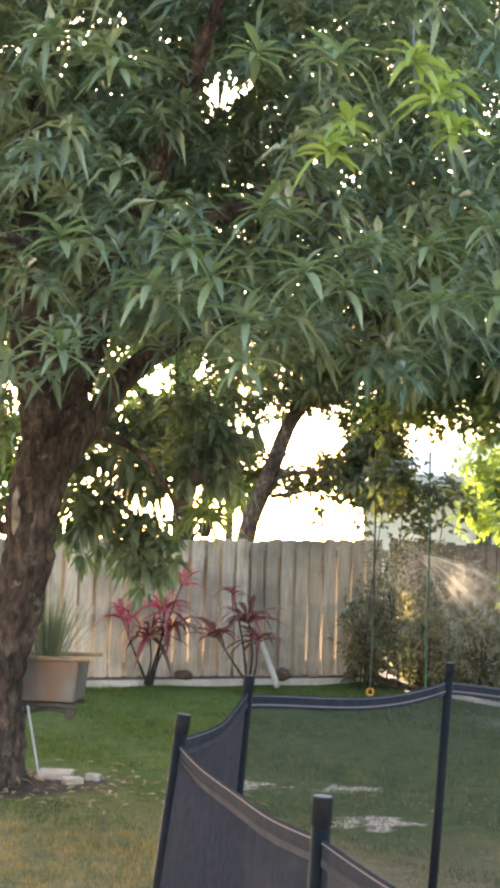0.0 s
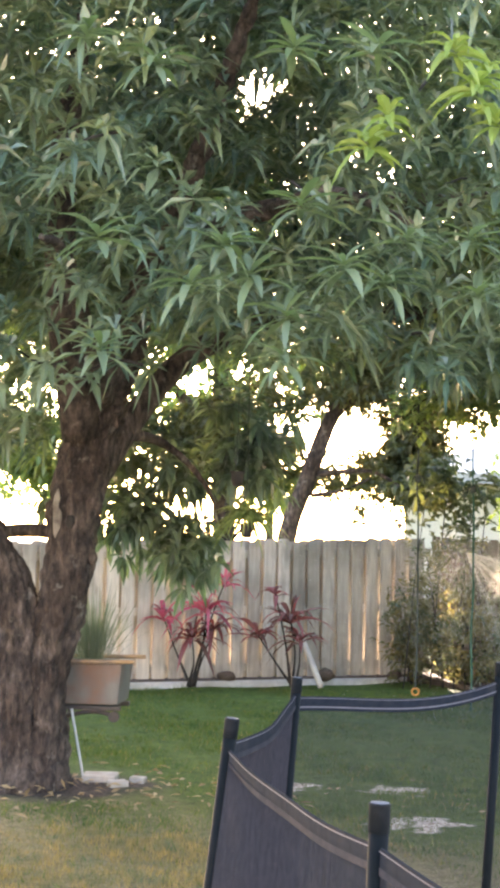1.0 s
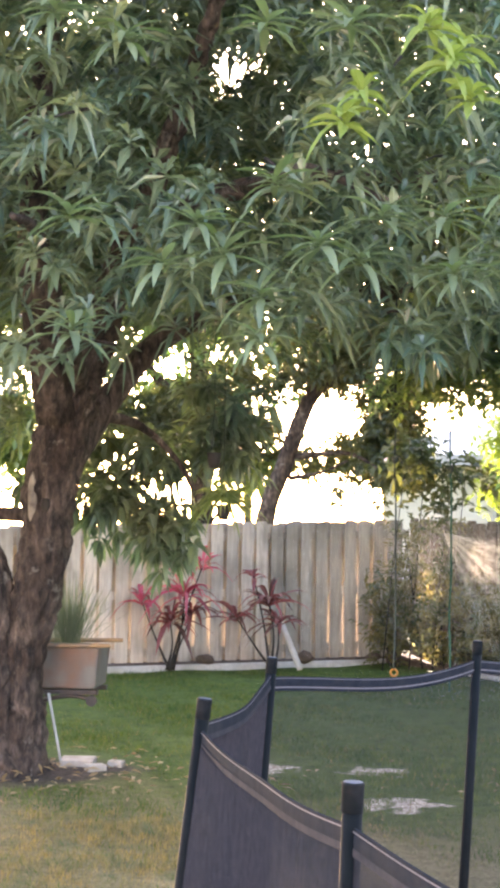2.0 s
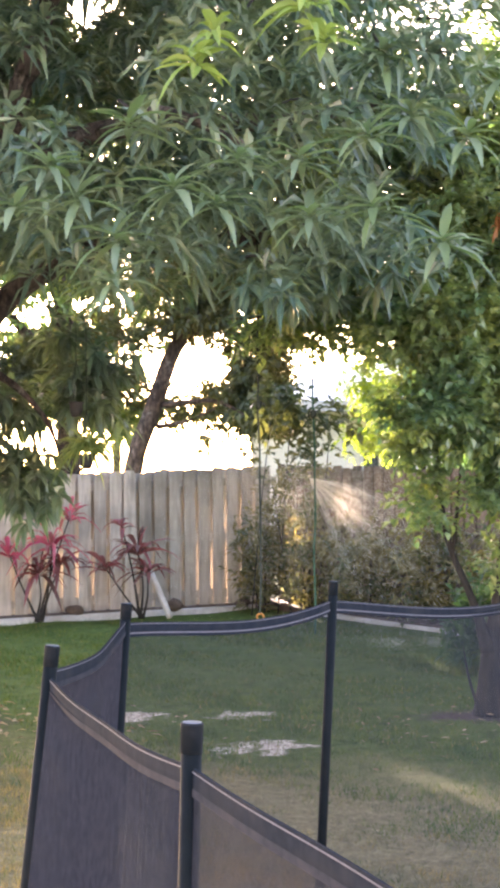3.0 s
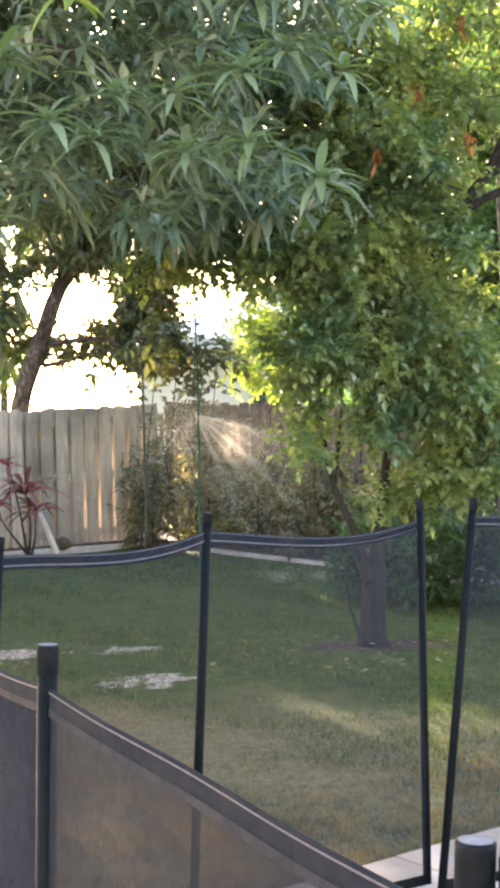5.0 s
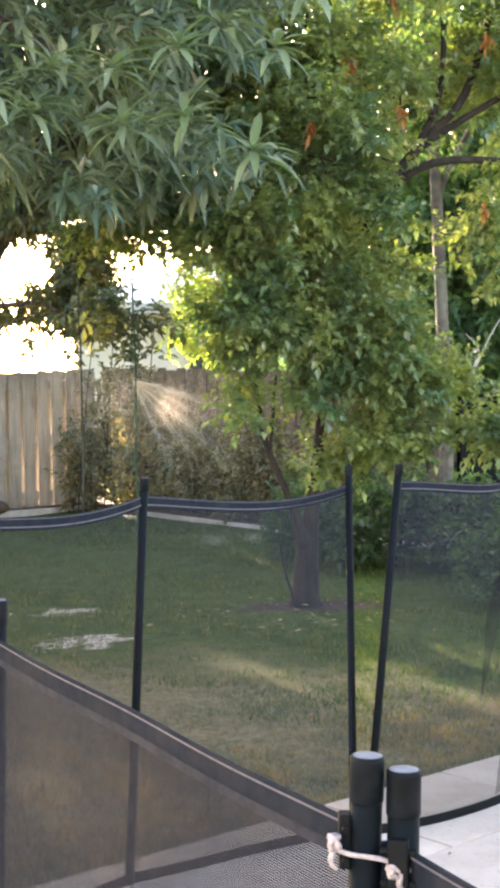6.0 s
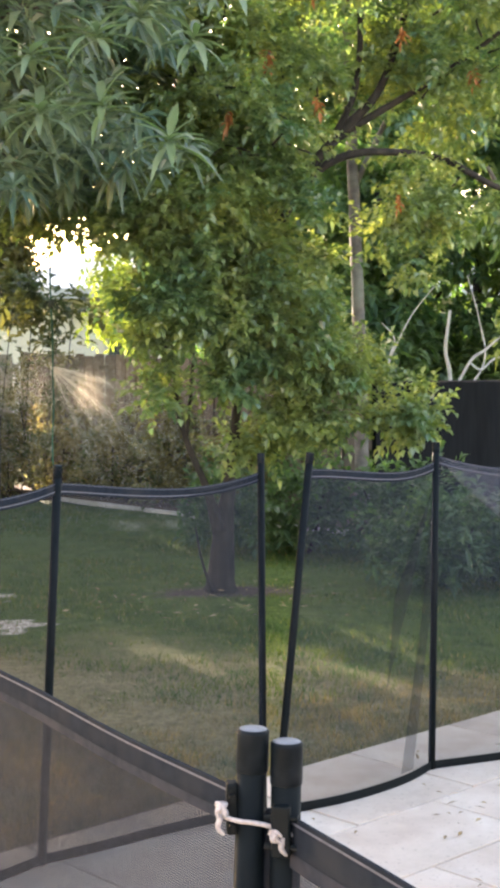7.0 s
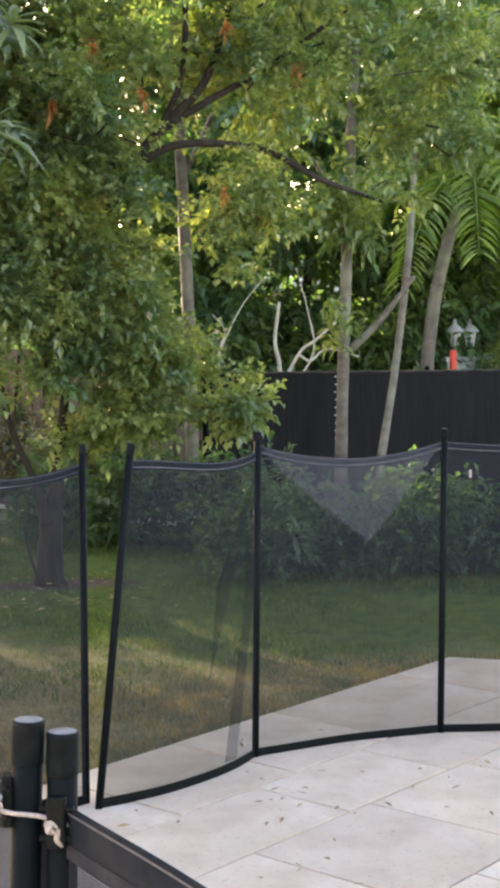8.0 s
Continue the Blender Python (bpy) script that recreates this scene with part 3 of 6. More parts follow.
def spread(name, label, category, material, centre, radii, n, size, seed, z=0.0):
    rng = np.random.default_rng(seed)
    d = rng.normal(0, 0.5, (n, 2)) * np.array(radii)
    roots = np.stack([centre[0] + d[:, 0], centre[1] + d[:, 1], np.full(n, z + 0.005) + rng.uniform(0, 0.015, n)], 1)
    ways = np.stack([rng.normal(0, 1, n), rng.normal(0, 1, n), rng.normal(0, 0.15, n)], 1)
    v, f = leaves(roots, ways, rng.uniform(0.6, 1.3, n) * size, rng.uniform(0.25, 0.4, n) * size, rng.uniform(0, 0.1, n), rng, 2)
    ob = raw(name, v, f, material, None, label, "stuff")
    ob["category"] = category


spread("leaf_litter", "dry brown leaf litter on the lawn under the leafy tree", "leaf litter", LITTER, (1.8, 11.6), (1.6, 0.9), 110, 0.045, 21)
spread("leaf_litter", "dry brown leaves scattered over the grass by the mango tree", "leaf litter", LITTER, (-1.4, 11.6), (1.2, 0.8), 160, 0.08, 22)
spread("leaf_litter", "small dry leaves lying on the pale patio tiles", "leaf litter", LITTER, (2.2, 7.1), (1.2, 0.8), 60, 0.035, 23, 0.012)

# ---- boundary: white board fence, brown fence, black screened fence, house ----


def run_of(a, b):
    a, b = Vector(a), Vector(b)
    d = b - a
    return a, d.normalized(), d.length, math.atan2(d.y, d.x)


def board_fence(name, label, a, b, height0, height1, material, board=0.14, gap=0.085, base0=0.0, base1=0.0, dog=0.02, seed=1):
    """Boards on both sides of three rails, overlapping in plan, with clipped corners."""
    fence = tagged(new(name), label, "fence", "", "structure")
    start, way, length, turn = run_of((*a, 0), (*b, 0))
    across = Vector((-way.y, way.x, 0))
    rng = random.Random(seed)
    fence.location = start
    for k, share in enumerate((0.09, 0.5, 0.9)):
        bm = bmesh.new()
        mid = start + way * (length / 2)
        z = (base0 + base1) / 2 + share * (height0 + height1 - base0 - base1) / 2
        rise = math.atan2((1 - share) * (base1 - base0) + share * (height1 - height0), length)
        box(bm, (mid.x, mid.y, z), (length, 0.038, 0.085), turn, 0.003, -rise)
        part("rail", bm, material, fence)
    pitch = board + gap
    for side in (-1, 1):
        n = int(length / pitch)
        for i in range(n):
            s = (i + 0.5 + (0.5 if side > 0 else 0)) * pitch
            if s > length:
                continue
            t = s / length
            zb = base0 + t * (base1 - base0) + rng.uniform(0.0, 0.02)
            zt = height0 + t * (height1 - height0) + rng.uniform(-0.02, 0.02)
            p = start + way * s + across * (side * 0.032)
            bm = bmesh.new()
            w, th = board * rng.uniform(0.96, 1.03) / 2, 0.009
            prof = [(-w, zb), (w, zb), (w, zt - dog * 1.4), (w - dog, zt), (-w + dog, zt), (-w, zt - dog * 1.4)]
            lean = rng.uniform(-0.006, 0.006)
            f = [bm.verts.new(p + way * (x + (z - zb) * lean) - across * th + Vector((0, 0, z))) for x, z in prof]
            g = [bm.verts.new(p + way * (x + (z - zb) * lean) + across * th + Vector((0, 0, z))) for x, z in prof]
            bm.faces.new(list(reversed(g)))
            bm.faces.new(f)
            for k in range(6):
                bm.faces.new((f[k], g[k], g[(k + 1) % 6], f[(k + 1) % 6]))
            bmesh.ops.recalc_face_normals(bm, faces=bm.faces[:])
            part("board", bm, material, fence)
    return fence


board_fence("fence_white", "weathered white wooden shadowbox fence with clipped board tops", (-6.0, 16.3), (0.55, 19.6), 1.42, 1.63, WHITE_WOOD, 0.138, 0.042, -0.02, 0.05, 0.024, 1)
board_fence("fence_brown", "shaded brown wooden board fence behind the shrubs", (0.6, 19.75), (3.75, 15.35), 1.64, 1.5, BROWN_WOOD, 0.145, 0.03, 0.02, 0.0, 0.015, 2)


def screened_fence(a, b, height):
    fence = tagged(new("fence_black"), "black privacy screen stretched along a wire fence", "fence", "", "structure")
    start, way, length, turn = run_of((*a, 0), (*b, 0))
    across = Vector((-way.y, way.x, 0))
    fence.location = start
    n = 90
    verts, faces = [], []
    for side in (0.0, 0.012):
        for i in range(n + 1):
            s = length * i / n
            for z in (0.0, 0.45, 0.9, height - 0.012 * (1 + math.sin(i * 2.1) * 0.6)):
                bulge = 0.02 * math.sin(i * 0.9) * math.sin(3.14 * z / height) + 0.008 * math.sin(i * 2.7 + z * 4)
                p = start + way * s + across * (bulge + side)
                verts.append((p.x, p.y, z))
    for k in range(2):
        for i in range(n):
            for j in range(3):
                a0 = k * (n + 1) * 4 + i * 4 + j
                faces.append((a0, a0 + 4, a0 + 5, a0 + 1))
    raw("screen", verts, faces, BLACK_SCREEN, fence, "", "", True)
    for i in range(int(length / 2.2) + 1):
        p = start + way * (i * 2.2) + across * 0.06
        bm = spun(bmesh.new(), [(0.025, 0), (0.025, height + 0.01), (0.03, height + 0.012), (0.016, height + 0.04)], (p.x, p.y, 0), 12)
        part("post", bm, POST, fence, "", True)
    bm = tube(bmesh.new(), [(*(start + across * 0.03)[:2], height - 0.01, 0.012), (*(start + way * length + across * 0.03)[:2], height - 0.01, 0.012)], 8, 2)
    part("top_wire", bm, STEEL, fence)
    # pale wire ties in a row down one support
    tie = start + way * (4.96 - a[0]) - across * 0.02
    for k in range(9):
        part("wire_tie", box(bmesh.new(), (tie.x + 0.004 * math.sin(k * 2.3), tie.y, 1.29 - 0.072 * k), (0.016, 0.006, 0.012), 0, 0.001), PALE_METAL, fence, "pale wire tie" if k == 0 else "")
    return fence


screened_fence((3.72, 15.15), (12.0, 15.15), 1.34)


def house(at, width, depth, wall_h, ridge):
    h = thing("house", "white stucco house with pale roof and white eaves beyond the fence", "house", at=at)
    x, y, _ = at
    bm = bmesh.new()
    box(bm, (x + width / 2, y + depth / 2, wall_h / 2), (width, depth, wall_h), 0, 0.02)
    part("wall", bm, WALL_WHITE, h)
    bm = bmesh.new()
    o, ez = 0.6, wall_h + 0.02
    lo = [(x - o, y - o, ez), (x + width + o, y - o, ez), (x + width + o, y + depth + o, ez), (x - o, y + depth + o, ez)]
    hi = [(x + depth / 2, y + depth / 2, ridge), (x + width - depth / 2, y + depth / 2, ridge)]
    lv = [bm.verts.new(p) for p in lo]
    bv = [bm.verts.new((p[0], p[1], p[2] + 0.12)) for p in lo]
    hv = [bm.verts.new(p) for p in hi]
    bm.faces.new(list(reversed(lv)))
    for k in range(4):
        bm.faces.new((lv[k], lv[(k + 1) % 4], bv[(k + 1) % 4], bv[k]))
    bm.faces.new((bv[0], bv[1], hv[1], hv[0]))
    bm.faces.new((bv[1], bv[2], hv[1]))
    bm.faces.new((bv[2], bv[3], hv[0], hv[1]))
    bm.faces.new((bv[3], bv[0], hv[0]))
    part("roof", bm, ROOF, h)
    bm = bmesh.new()
    box(bm, (x + width / 2, y - o - 0.015, ez + 0.07), (width + 2 * o, 0.025, 0.2), 0, 0.004)
    part("fascia", bm, CURB, h, "white painted fascia board")
    for wx, wz, ww, wh in ((2.45, 1.5, 0.7, 1.0), (6.2, 1.4, 1.4, 1.2)):
        bm = bmesh.new()
        for dx, dz, sx, sz in ((0, wh / 2, ww + 0.12, 0.07), (0, -wh / 2, ww + 0.12, 0.07), (-ww / 2, 0, 0.07, wh), (ww / 2, 0, 0.07, wh), (0, 0, 0.05, wh)):
            box(bm, (x + wx + dx, y - 0.03, wz + dz), (sx, 0.06, sz))
        w = part("window", bm, CURB, h, "white framed window")
        bm = bmesh.new()
        box(bm, (x + wx, y - 0.012, wz), (ww, 0.012, wh))
        part("pane", bm, GLASS, w)
    return h


# unseen pale wall, added to throw skylight back onto the foliage
bm = box(bmesh.new(), (0.5, -1.75, 1.55), (19.0, 0.25, 3.2), 0, 0.01)
tagged(part("wall_bounce", bm, WALL_WHITE), "plain pale stucco wall added behind the patio to bounce light", "wall", "", "structure")
house((0.2, 30.0, 0), 13.0, 7.0, 2.72, 4.2)


def edging(name, label, points, w=0.11, h=0.09):
    bm = bmesh.new()
    prev = None
    for i, (x, y) in enumerate(points):
        a = points[max(i - 1, 0)]
        b = points[min(i + 1, len(points) - 1)]
        d = Vector((b[0] - a[0], b[1] - a[1], 0)).normalized()
        s = Vector((-d.y, d.x, 0)) * w / 2
        p = Vector((x, y, 0))
        ring = [bm.verts.new(p + s * k + Vector((0, 0, z))) for k, z in ((-1, -0.05), (1, -0.05), (1, h * 0.85), (0.75, h), (-0.75, h), (-1, h * 0.85))]
        if prev:
            for k in range(6):
                bm.faces.new((prev[k], prev[(k + 1) % 6], ring[(k + 1) % 6], ring[k]))
        else:
            bm.faces.new(list(reversed(ring)))
        prev = ring
    bm.faces.new(prev)
    bmesh.ops.recalc_face_normals(bm, faces=bm.faces[:])
    ob = part(name, bm, CURB)
    return tagged(ob, label, "garden edging", "", "structure")


edging("edging", "low white concrete garden edging along the white fence", [(-6.0, 15.95), (-4, 16.95), (-2.6, 17.68), (-1.24, 18.45), (0.0, 19.1), (0.28, 19.3)], 0.06, 0.045)
edging("edging", "low white concrete edging along the shrub bed", [(1.0, 18.5), (1.3, 17.95), (1.82, 17.1), (2.2, 16.5), (2.6, 15.9), (3.1, 15.15), (3.45, 14.72)], 0.06, 0.035)


def bed():
    bm = bmesh.new()
    pts = [(-6.0, 15.97), (-2.6, 17.7), (-1.24, 18.47), (0.28, 19.32), (1.0, 18.5), (1.82, 17.1), (2.6, 15.9), (3.45, 14.72), (3.7, 15.4), (0.6, 19.8), (-6.0, 16.4)]
    low = [bm.verts.new((x, y, -0.05)) for x, y in pts]
    high = [bm.verts.new((x, y, 0.045 if y < 18.6 else 0.07)) for x, y in pts]
    bm.faces.new(high)
    bm.faces.new(list(reversed(low)))
    for k in range(len(pts)):
        bm.faces.new((low[k], low[(k + 1) % len(pts)], high[(k + 1) % len(pts)], high[k]))
    bmesh.ops.triangulate(bm, faces=[f for f in bm.faces if len(f.verts) > 4])
    tagged(part("planting_bed", bm, SOIL), "dark bare soil of the planting bed", "planting bed", "", "structure")


bed()

# ---- mango tree ----


def mango_tree():
    t = thing("mango_tree", "large mango tree with thick rough trunk and drooping dark leaves", "tree", at=(-1.95, 11.75, 0))
    limb("trunk", [(-1.99, 11.75, -0.08, 0.22), (-1.98, 11.75, 0.12, 0.17), (-1.965, 11.72, 0.66, 0.14), (-1.86, 11.7, 1.2, 0.155), (-1.81, 11.7, 1.7, 0.168), (-1.75, 11.7, 2.05, 0.165), (-1.64, 11.64, 2.4, 0.14), (-1.48, 11.5, 2.7, 0.12)], BARK, t, 22, 0.07, 1)
    limb("trunk", [(-2.1, 11.7, -0.08, 0.24), (-2.12, 11.7, 0.2, 0.17), (-2.14, 11.68, 0.6, 0.15), (-2.17, 11.68, 1.1, 0.15), (-2.36, 11.7, 1.5, 0.13), (-2.75, 11.8, 2.1, 0.11), (-3.4, 12.0, 3.1, 0.07)], BARK, t, 18, 0.08, 2)
    limb("limb", [(-1.85, 12.0, 1.58, 0.05), (-2.2, 12.05, 1.6, 0.045), (-2.7, 12.1, 1.58, 0.04), (-3.3, 12.2, 1.75, 0.03)], BARK, t, 8, 0.06, 12)
    limb("limb", [(-1.6, 11.6, 2.45, 0.12), (-1.48, 11.5, 2.7, 0.115), (-1.36, 11.3, 2.95, 0.1), (-1.15, 11.0, 3.3, 0.08), (-0.8, 10.5, 3.9, 0.06), (-0.5, 10, 4.5, 0.03)], BARK, t, 14, 0.06, 3)
    limb("limb", [(-1.72, 11.85, 1.98, 0.12), (-1.45, 12.0, 2.42, 0.085), (-1.14, 12.0, 2.76, 0.075), (-0.6, 12.0, 3.0, 0.065), (0.05, 12.1, 3.02, 0.055), (0.5, 12.15, 3.12, 0.045), (1.0, 12.2, 3.35, 0.03)], BARK, t, 12, 0.05, 4)
    limb("limb", [(-1.75, 11.6, 2.2, 0.13), (-1.8, 11.2, 3.0, 0.1), (-1.78, 11, 3.75, 0.085), (-1.68, 10.9, 4.3, 0.06), (-1.5, 10.6, 5.0, 0.04)], BARK, t, 12, 0.05, 5)
    limb("limb", [(-1.15, 11.0, 3.3, 0.07), (-0.5, 10.7, 3.42, 0.06), (0.1, 10.5, 3.42, 0.052), (0.54, 10.5, 3.42, 0.045), (1.0, 10.4, 3.5, 0.03)], BARK, t, 10, 0.05, 6)
    limb("limb", [(-1.6, 11.6, 2.4, 0.07), (-1.5, 10.6, 2.7, 0.05), (-1.4, 9.6, 2.95, 0.03), (-1.35, 9.0, 2.9, 0.015)], BARK, t, 8, 0.05, 7)
    limb("limb", [(-0.5, 10.7, 3.42, 0.04), (-0.1, 9.8, 3.3, 0.028), (0.3, 9.2, 3.0, 0.014)], BARK, t, 8, 0.05, 8)
    limb("limb", [(0.1, 12.1, 3.02, 0.035), (0.25, 12.5, 3.25, 0.025), (0.5, 12.9, 3.5, 0.012)], BARK, t, 8, 0.05, 9)
    limb("limb", [(-1.6, 11.8, 2.25, 0.05), (-1.35, 12.3, 2.2, 0.03), (-1.1, 12.5, 1.95, 0.018), (-0.95, 12.55, 1.6, 0.008)], BARK, t, 8, 0.05, 10)
    # bare scar, knot hole and burl on the trunk
    for name, at, size, cloth, label, seed in (("scar", (-1.883, 11.553, 1.7), (0.03, 0.02, 0.15), SCAR, "pale bare wood where the bark has gone", 1), ("knot_hole", (-1.797, 11.542, 1.655), (0.03, 0.022, 0.045), BARK_DARK, "dark knot hole", 2), ("burl", (-1.675, 11.66, 1.43), (0.032, 0.035, 0.04), BARK, "small round burl", 3)):
        bm = bmesh.new()
        bmesh.ops.create_icosphere(bm, subdivisions=3, radius=1.0)
        for v in bm.verts:
            v.co *= 1 + 0.22 * noise.noise(v.co * 1.8 + Vector((seed, 0, 0)))
        bm.transform(Matrix.Translation(at) @ Matrix.Diagonal((*size, 1)))
        part(name, bm, cloth, t, label, True)
    rng = np.random.default_rng(11)
    n = 12000
    p = np.stack([rng.uniform(-4.6, 1.5, n), 8.5 + 6.0 * rng.uniform(0, 1, n) ** 1.15, rng.uniform(2.0, 6.4, n)], 1)
    low = 2.2 + 0.13 * (p[:, 1] - 8.5) + 0.22 * np.clip(p[:, 0] - 0.2, 0, 2) - 0.12 * np.clip(-0.9 - p[:, 0], 0, 0.8) - 2.5 * np.clip(0.32 - 0.25 * (p[:, 1] - 2.82) - p[:, 0], 0, 0.2) + 0.24 * np.exp(-(((p[:, 0] - 0.32 + 0.16 * (p[:, 1] - 2.82)) / 0.22) ** 2)) + 0.17 * np.exp(-(((p[:, 0] - 0.12) / 0.38) ** 2)) + 0.15 * field(p * np.array([1, 1, 0.2]), 0.28, 31)
    front = 8.6 + 0.4 * field(p, 0.45, 33) + 0.5 * np.clip(3.0 - p[:, 2], 0, 1)
    keep = (p[:, 2] > low) & (p[:, 1] > front) & (field(p, 0.4, 32) > -0.62)
    # crown thins towards its far right end
    keep &= p[:, 0] < 1.3 - 0.3 * np.clip(p[:, 1] - 9.5, 0, 5) * (p[:, 2] < 3.2) + 0.2 * field(p, 0.3, 34)
    # open around the limbs over the trunk
    keep &= ~((p[:, 1] > 10.4) & (p[:, 2] < 2.85) & (p[:, 0] > -1.65))
    # two openings where the sky shows through
    for way, r_ in ((Vector((-0.106, 0.943, 0.316)), 0.15), (Vector((-0.237, 0.943, 0.23)), 0.09)):
        keep &= np.linalg.norm(np.cross(p - np.array([0.31, 2.87, 1.48]), np.array(way.normalized())), axis=1) > r_ + 0.02 * field(p, 0.2, 38)
    p = p[keep][:5200]
    out = unit(np.stack([p[:, 0] + 0.8, p[:, 1] - 12.0, np.zeros(len(p))], 1))
    facing = out * 0.45 + np.array([0, -0.15, 0.75]) + rng.normal(0, 0.28, out.shape)
    v, f = rosettes(p, facing, rng, 12, 0.175, 0.039, 0.55, 2)
    raw("crown", v, f, MANGO, t, "dark green drooping mango leaves", "stuff")
    n = 5400
    b = np.stack([rng.uniform(-4.8, 1.2, n), rng.uniform(11.8, 15.2, n), rng.uniform(3.3, 7.4, n)], 1)
    for way, r_ in ((Vector((-0.106, 0.943, 0.316)), 0.2), (Vector((-0.237, 0.943, 0.23)), 0.14)):
        b = b[np.linalg.norm(np.cross(b - np.array([0.31, 2.87, 1.48]), np.array(way.normalized())), axis=1) > r_]
    b = b[(field(b, 0.6, 36) > -0.7) & (b[:, 0] < 1.1 - 0.35 * (b[:, 1] - 11.8) + 0.25 * (b[:, 2] - 3.3))][:3300]
    out = unit(np.stack([b[:, 0] + 0.8, b[:, 1] - 12.0, np.zeros(len(b))], 1))
    v, f = rosettes(b, out * 0.3 + np.array([0, -0.15, 0.7]) + rng.normal(0, 0.35, b.shape), rng, 11, 0.19, 0.046, 0.6, 2)
    raw("inner_crown", v, f, MANGO, t, "shaded inner leaves", "stuff")
    # low hanging bough beside the trunk
    q, d = in_blobs([(-1.55, 12.6, 1.75, 0.3, 0.3, 0.3, 1.3), (-1.22, 12.6, 1.5, 0.3, 0.3, 0.34, 1.6), (-1.3, 12.7, 2.05, 0.4, 0.3, 0.22, 1.1), (-0.72, 12.7, 2.3, 0.28, 0.3, 0.26, 0.7), (-0.95, 12.7, 2.5, 0.3, 0.3, 0.2, 0.5), (-0.35, 12.7, 2.85, 0.3, 0.3, 0.2, 0.4), (-0.85, 12.7, 2.15, 0.22, 0.3, 0.35, 0.9), (-1.8, 12.7, 2.35, 0.2, 0.25, 0.4, 0.9), (-2.26, 12.7, 1.78, 0.09, 0.12, 0.1, 0.3)], 280, rng, 0.15)
    v, f = rosettes(q, d * 0.7 + rng.normal(0, 0.3, q.shape) + np.array([0, -0.15, 0.1]), rng, 8, 0.145, 0.05, 0.45)
    raw("low_bough", v, f, MANGO, t, "low bough of hanging leaves", "stuff")
    # fringe where the crown meets the leafy tree
    q, d = in_blobs([(0.5, 10.4, 2.55, 0.45, 0.5, 0.22, 1.4), (0.95, 10.3, 2.65, 0.4, 0.45, 0.25, 1.0), (0.75, 11.2, 2.6, 0.4, 0.4, 0.25, 0.8)], 62, rng, 0.15)
    v, f = rosettes(q, d * 0.5 + rng.normal(0, 0.3, q.shape) + np.array([0, -0.15, 0.4]), rng, 10, 0.15, 0.038, 0.3)
    raw("crown_fringe", v, f, MANGO, t, "lower fringe of hanging leaves", "stuff")
    # young growth
    young = np.array([(0.47, 8.55, 3.58), (0.55, 8.5, 3.4), (0.64, 8.55, 3.28), (0.13, 8.5, 3.18), (0.6, 8.6, 3.5), (0.2, 8.55, 3.3)])
    v, f = rosettes(young, np.tile([0.0, -0.4, 0.7], (len(young), 1)), rng, 14, 0.17, 0.04, 0.6, 4)
    raw("young_leaves", v, f, MANGO_YOUNG, t, "bright yellow-green young leaves", "stuff")
    # the whorls nearest to the patio, leaf by leaf
    blades = []
    for k in range(3):
        bm = bmesh.new()
        prev = None
        for i in range(7):
            u = i / 6
            w = 0.1 * max(0.04, math.sin(math.pi * min(1, 0.06 + u * 0.93)) ** 0.75)
            z = -(0.3 + 0.17 * k) * u * u
            ring = [bm.verts.new((u, -w, z + w * 0.35 + 0.012 * math.sin(9 * u + k))), bm.verts.new((u, 0, z)), bm.verts.new((u, w, z + w * 0.35 + 0.012 * math.cos(8 * u + k)))]
            if prev:
                bm.faces.new((prev[0], prev[1], ring[1], ring[0]))
                bm.faces.new((prev[1], prev[2], ring[2], ring[1]))
            prev = ring
        me = bpy.data.meshes.new("leaf")
        bm.to_mesh(me)
        bm.free()
        me.materials.append(MANGO_SINGLE)
        for poly in me.polygons:
            poly.use_smooth = True
        blades.append(me)
    stars = [(-1.01, 2.37), (-1.01, 2.84), (-0.47, 2.8), (-0.61, 2.63), (-0.36, 2.68), (0.03, 2.7), (0.54, 2.81), (0.57, 2.58), (-0.21, 2.5), (-0.16, 2.99), (0.16, 3.61), (-1.07, 3.69), (-0.79, 3.6), (-0.2, 3.66),
             (0.29, 2.84), (-0.22, 2.32), (0.81, 2.9), (1.0, 3.01), (1.23, 2.92), (0.83, 2.62), (1.13, 2.5), (0.2, 2.66), (0.89, 3.27), (1.38, 3.15)]
    r = random.Random(5)
    for sx, sz in stars:
        spin, y = r.uniform(0, 6.28), 8.68 + r.uniform(-0.1, 0.12)
        axis = Vector((r.uniform(-0.3, 0.3), r.uniform(-0.5, -0.15), 0.85)).normalized()
        a_ = axis.orthogonal().normalized()
        b_ = axis.cross(a_)
        for k in range(14):
            th, op = spin + 2.399 * k, 0.75 + 0.95 * k / 14 + r.uniform(-0.12, 0.12)
            way = axis * math.cos(op) + (a_ * math.cos(th) + b_ * math.sin(th)) * math.sin(op)
            side = way.cross(Vector((0, 0, 1)) + axis * 0.4).normalized()
            up = side.cross(way)
            L = r.uniform(0.15, 0.225)
            m = Matrix((way, -side, up)).transposed().to_4x4() @ Matrix.Diagonal((L, L * r.uniform(0.85, 1.1), L, 1))
            m.translation = Vector((sx, y, sz)) - axis * (0.04 * k / 12)
            ob = new("leaf", r.choice(blades))
            ob.parent = t
            ob.matrix_basis = Matrix.Translation(-t.location) @ m
    tw = bmesh.new()
    for i in rng.choice(len(p), 260, replace=False):
        a = p[i]
        b = a + np.array([rng.normal(0, 0.15), rng.uniform(0.1, 0.4), rng.uniform(-0.1, 0.2)])
        tube(tw, [(*a, 0.004), (*((a + b) / 2 + rng.normal(0, 0.03, 3)), 0.006), (*b, 0.009)], 5, 2)
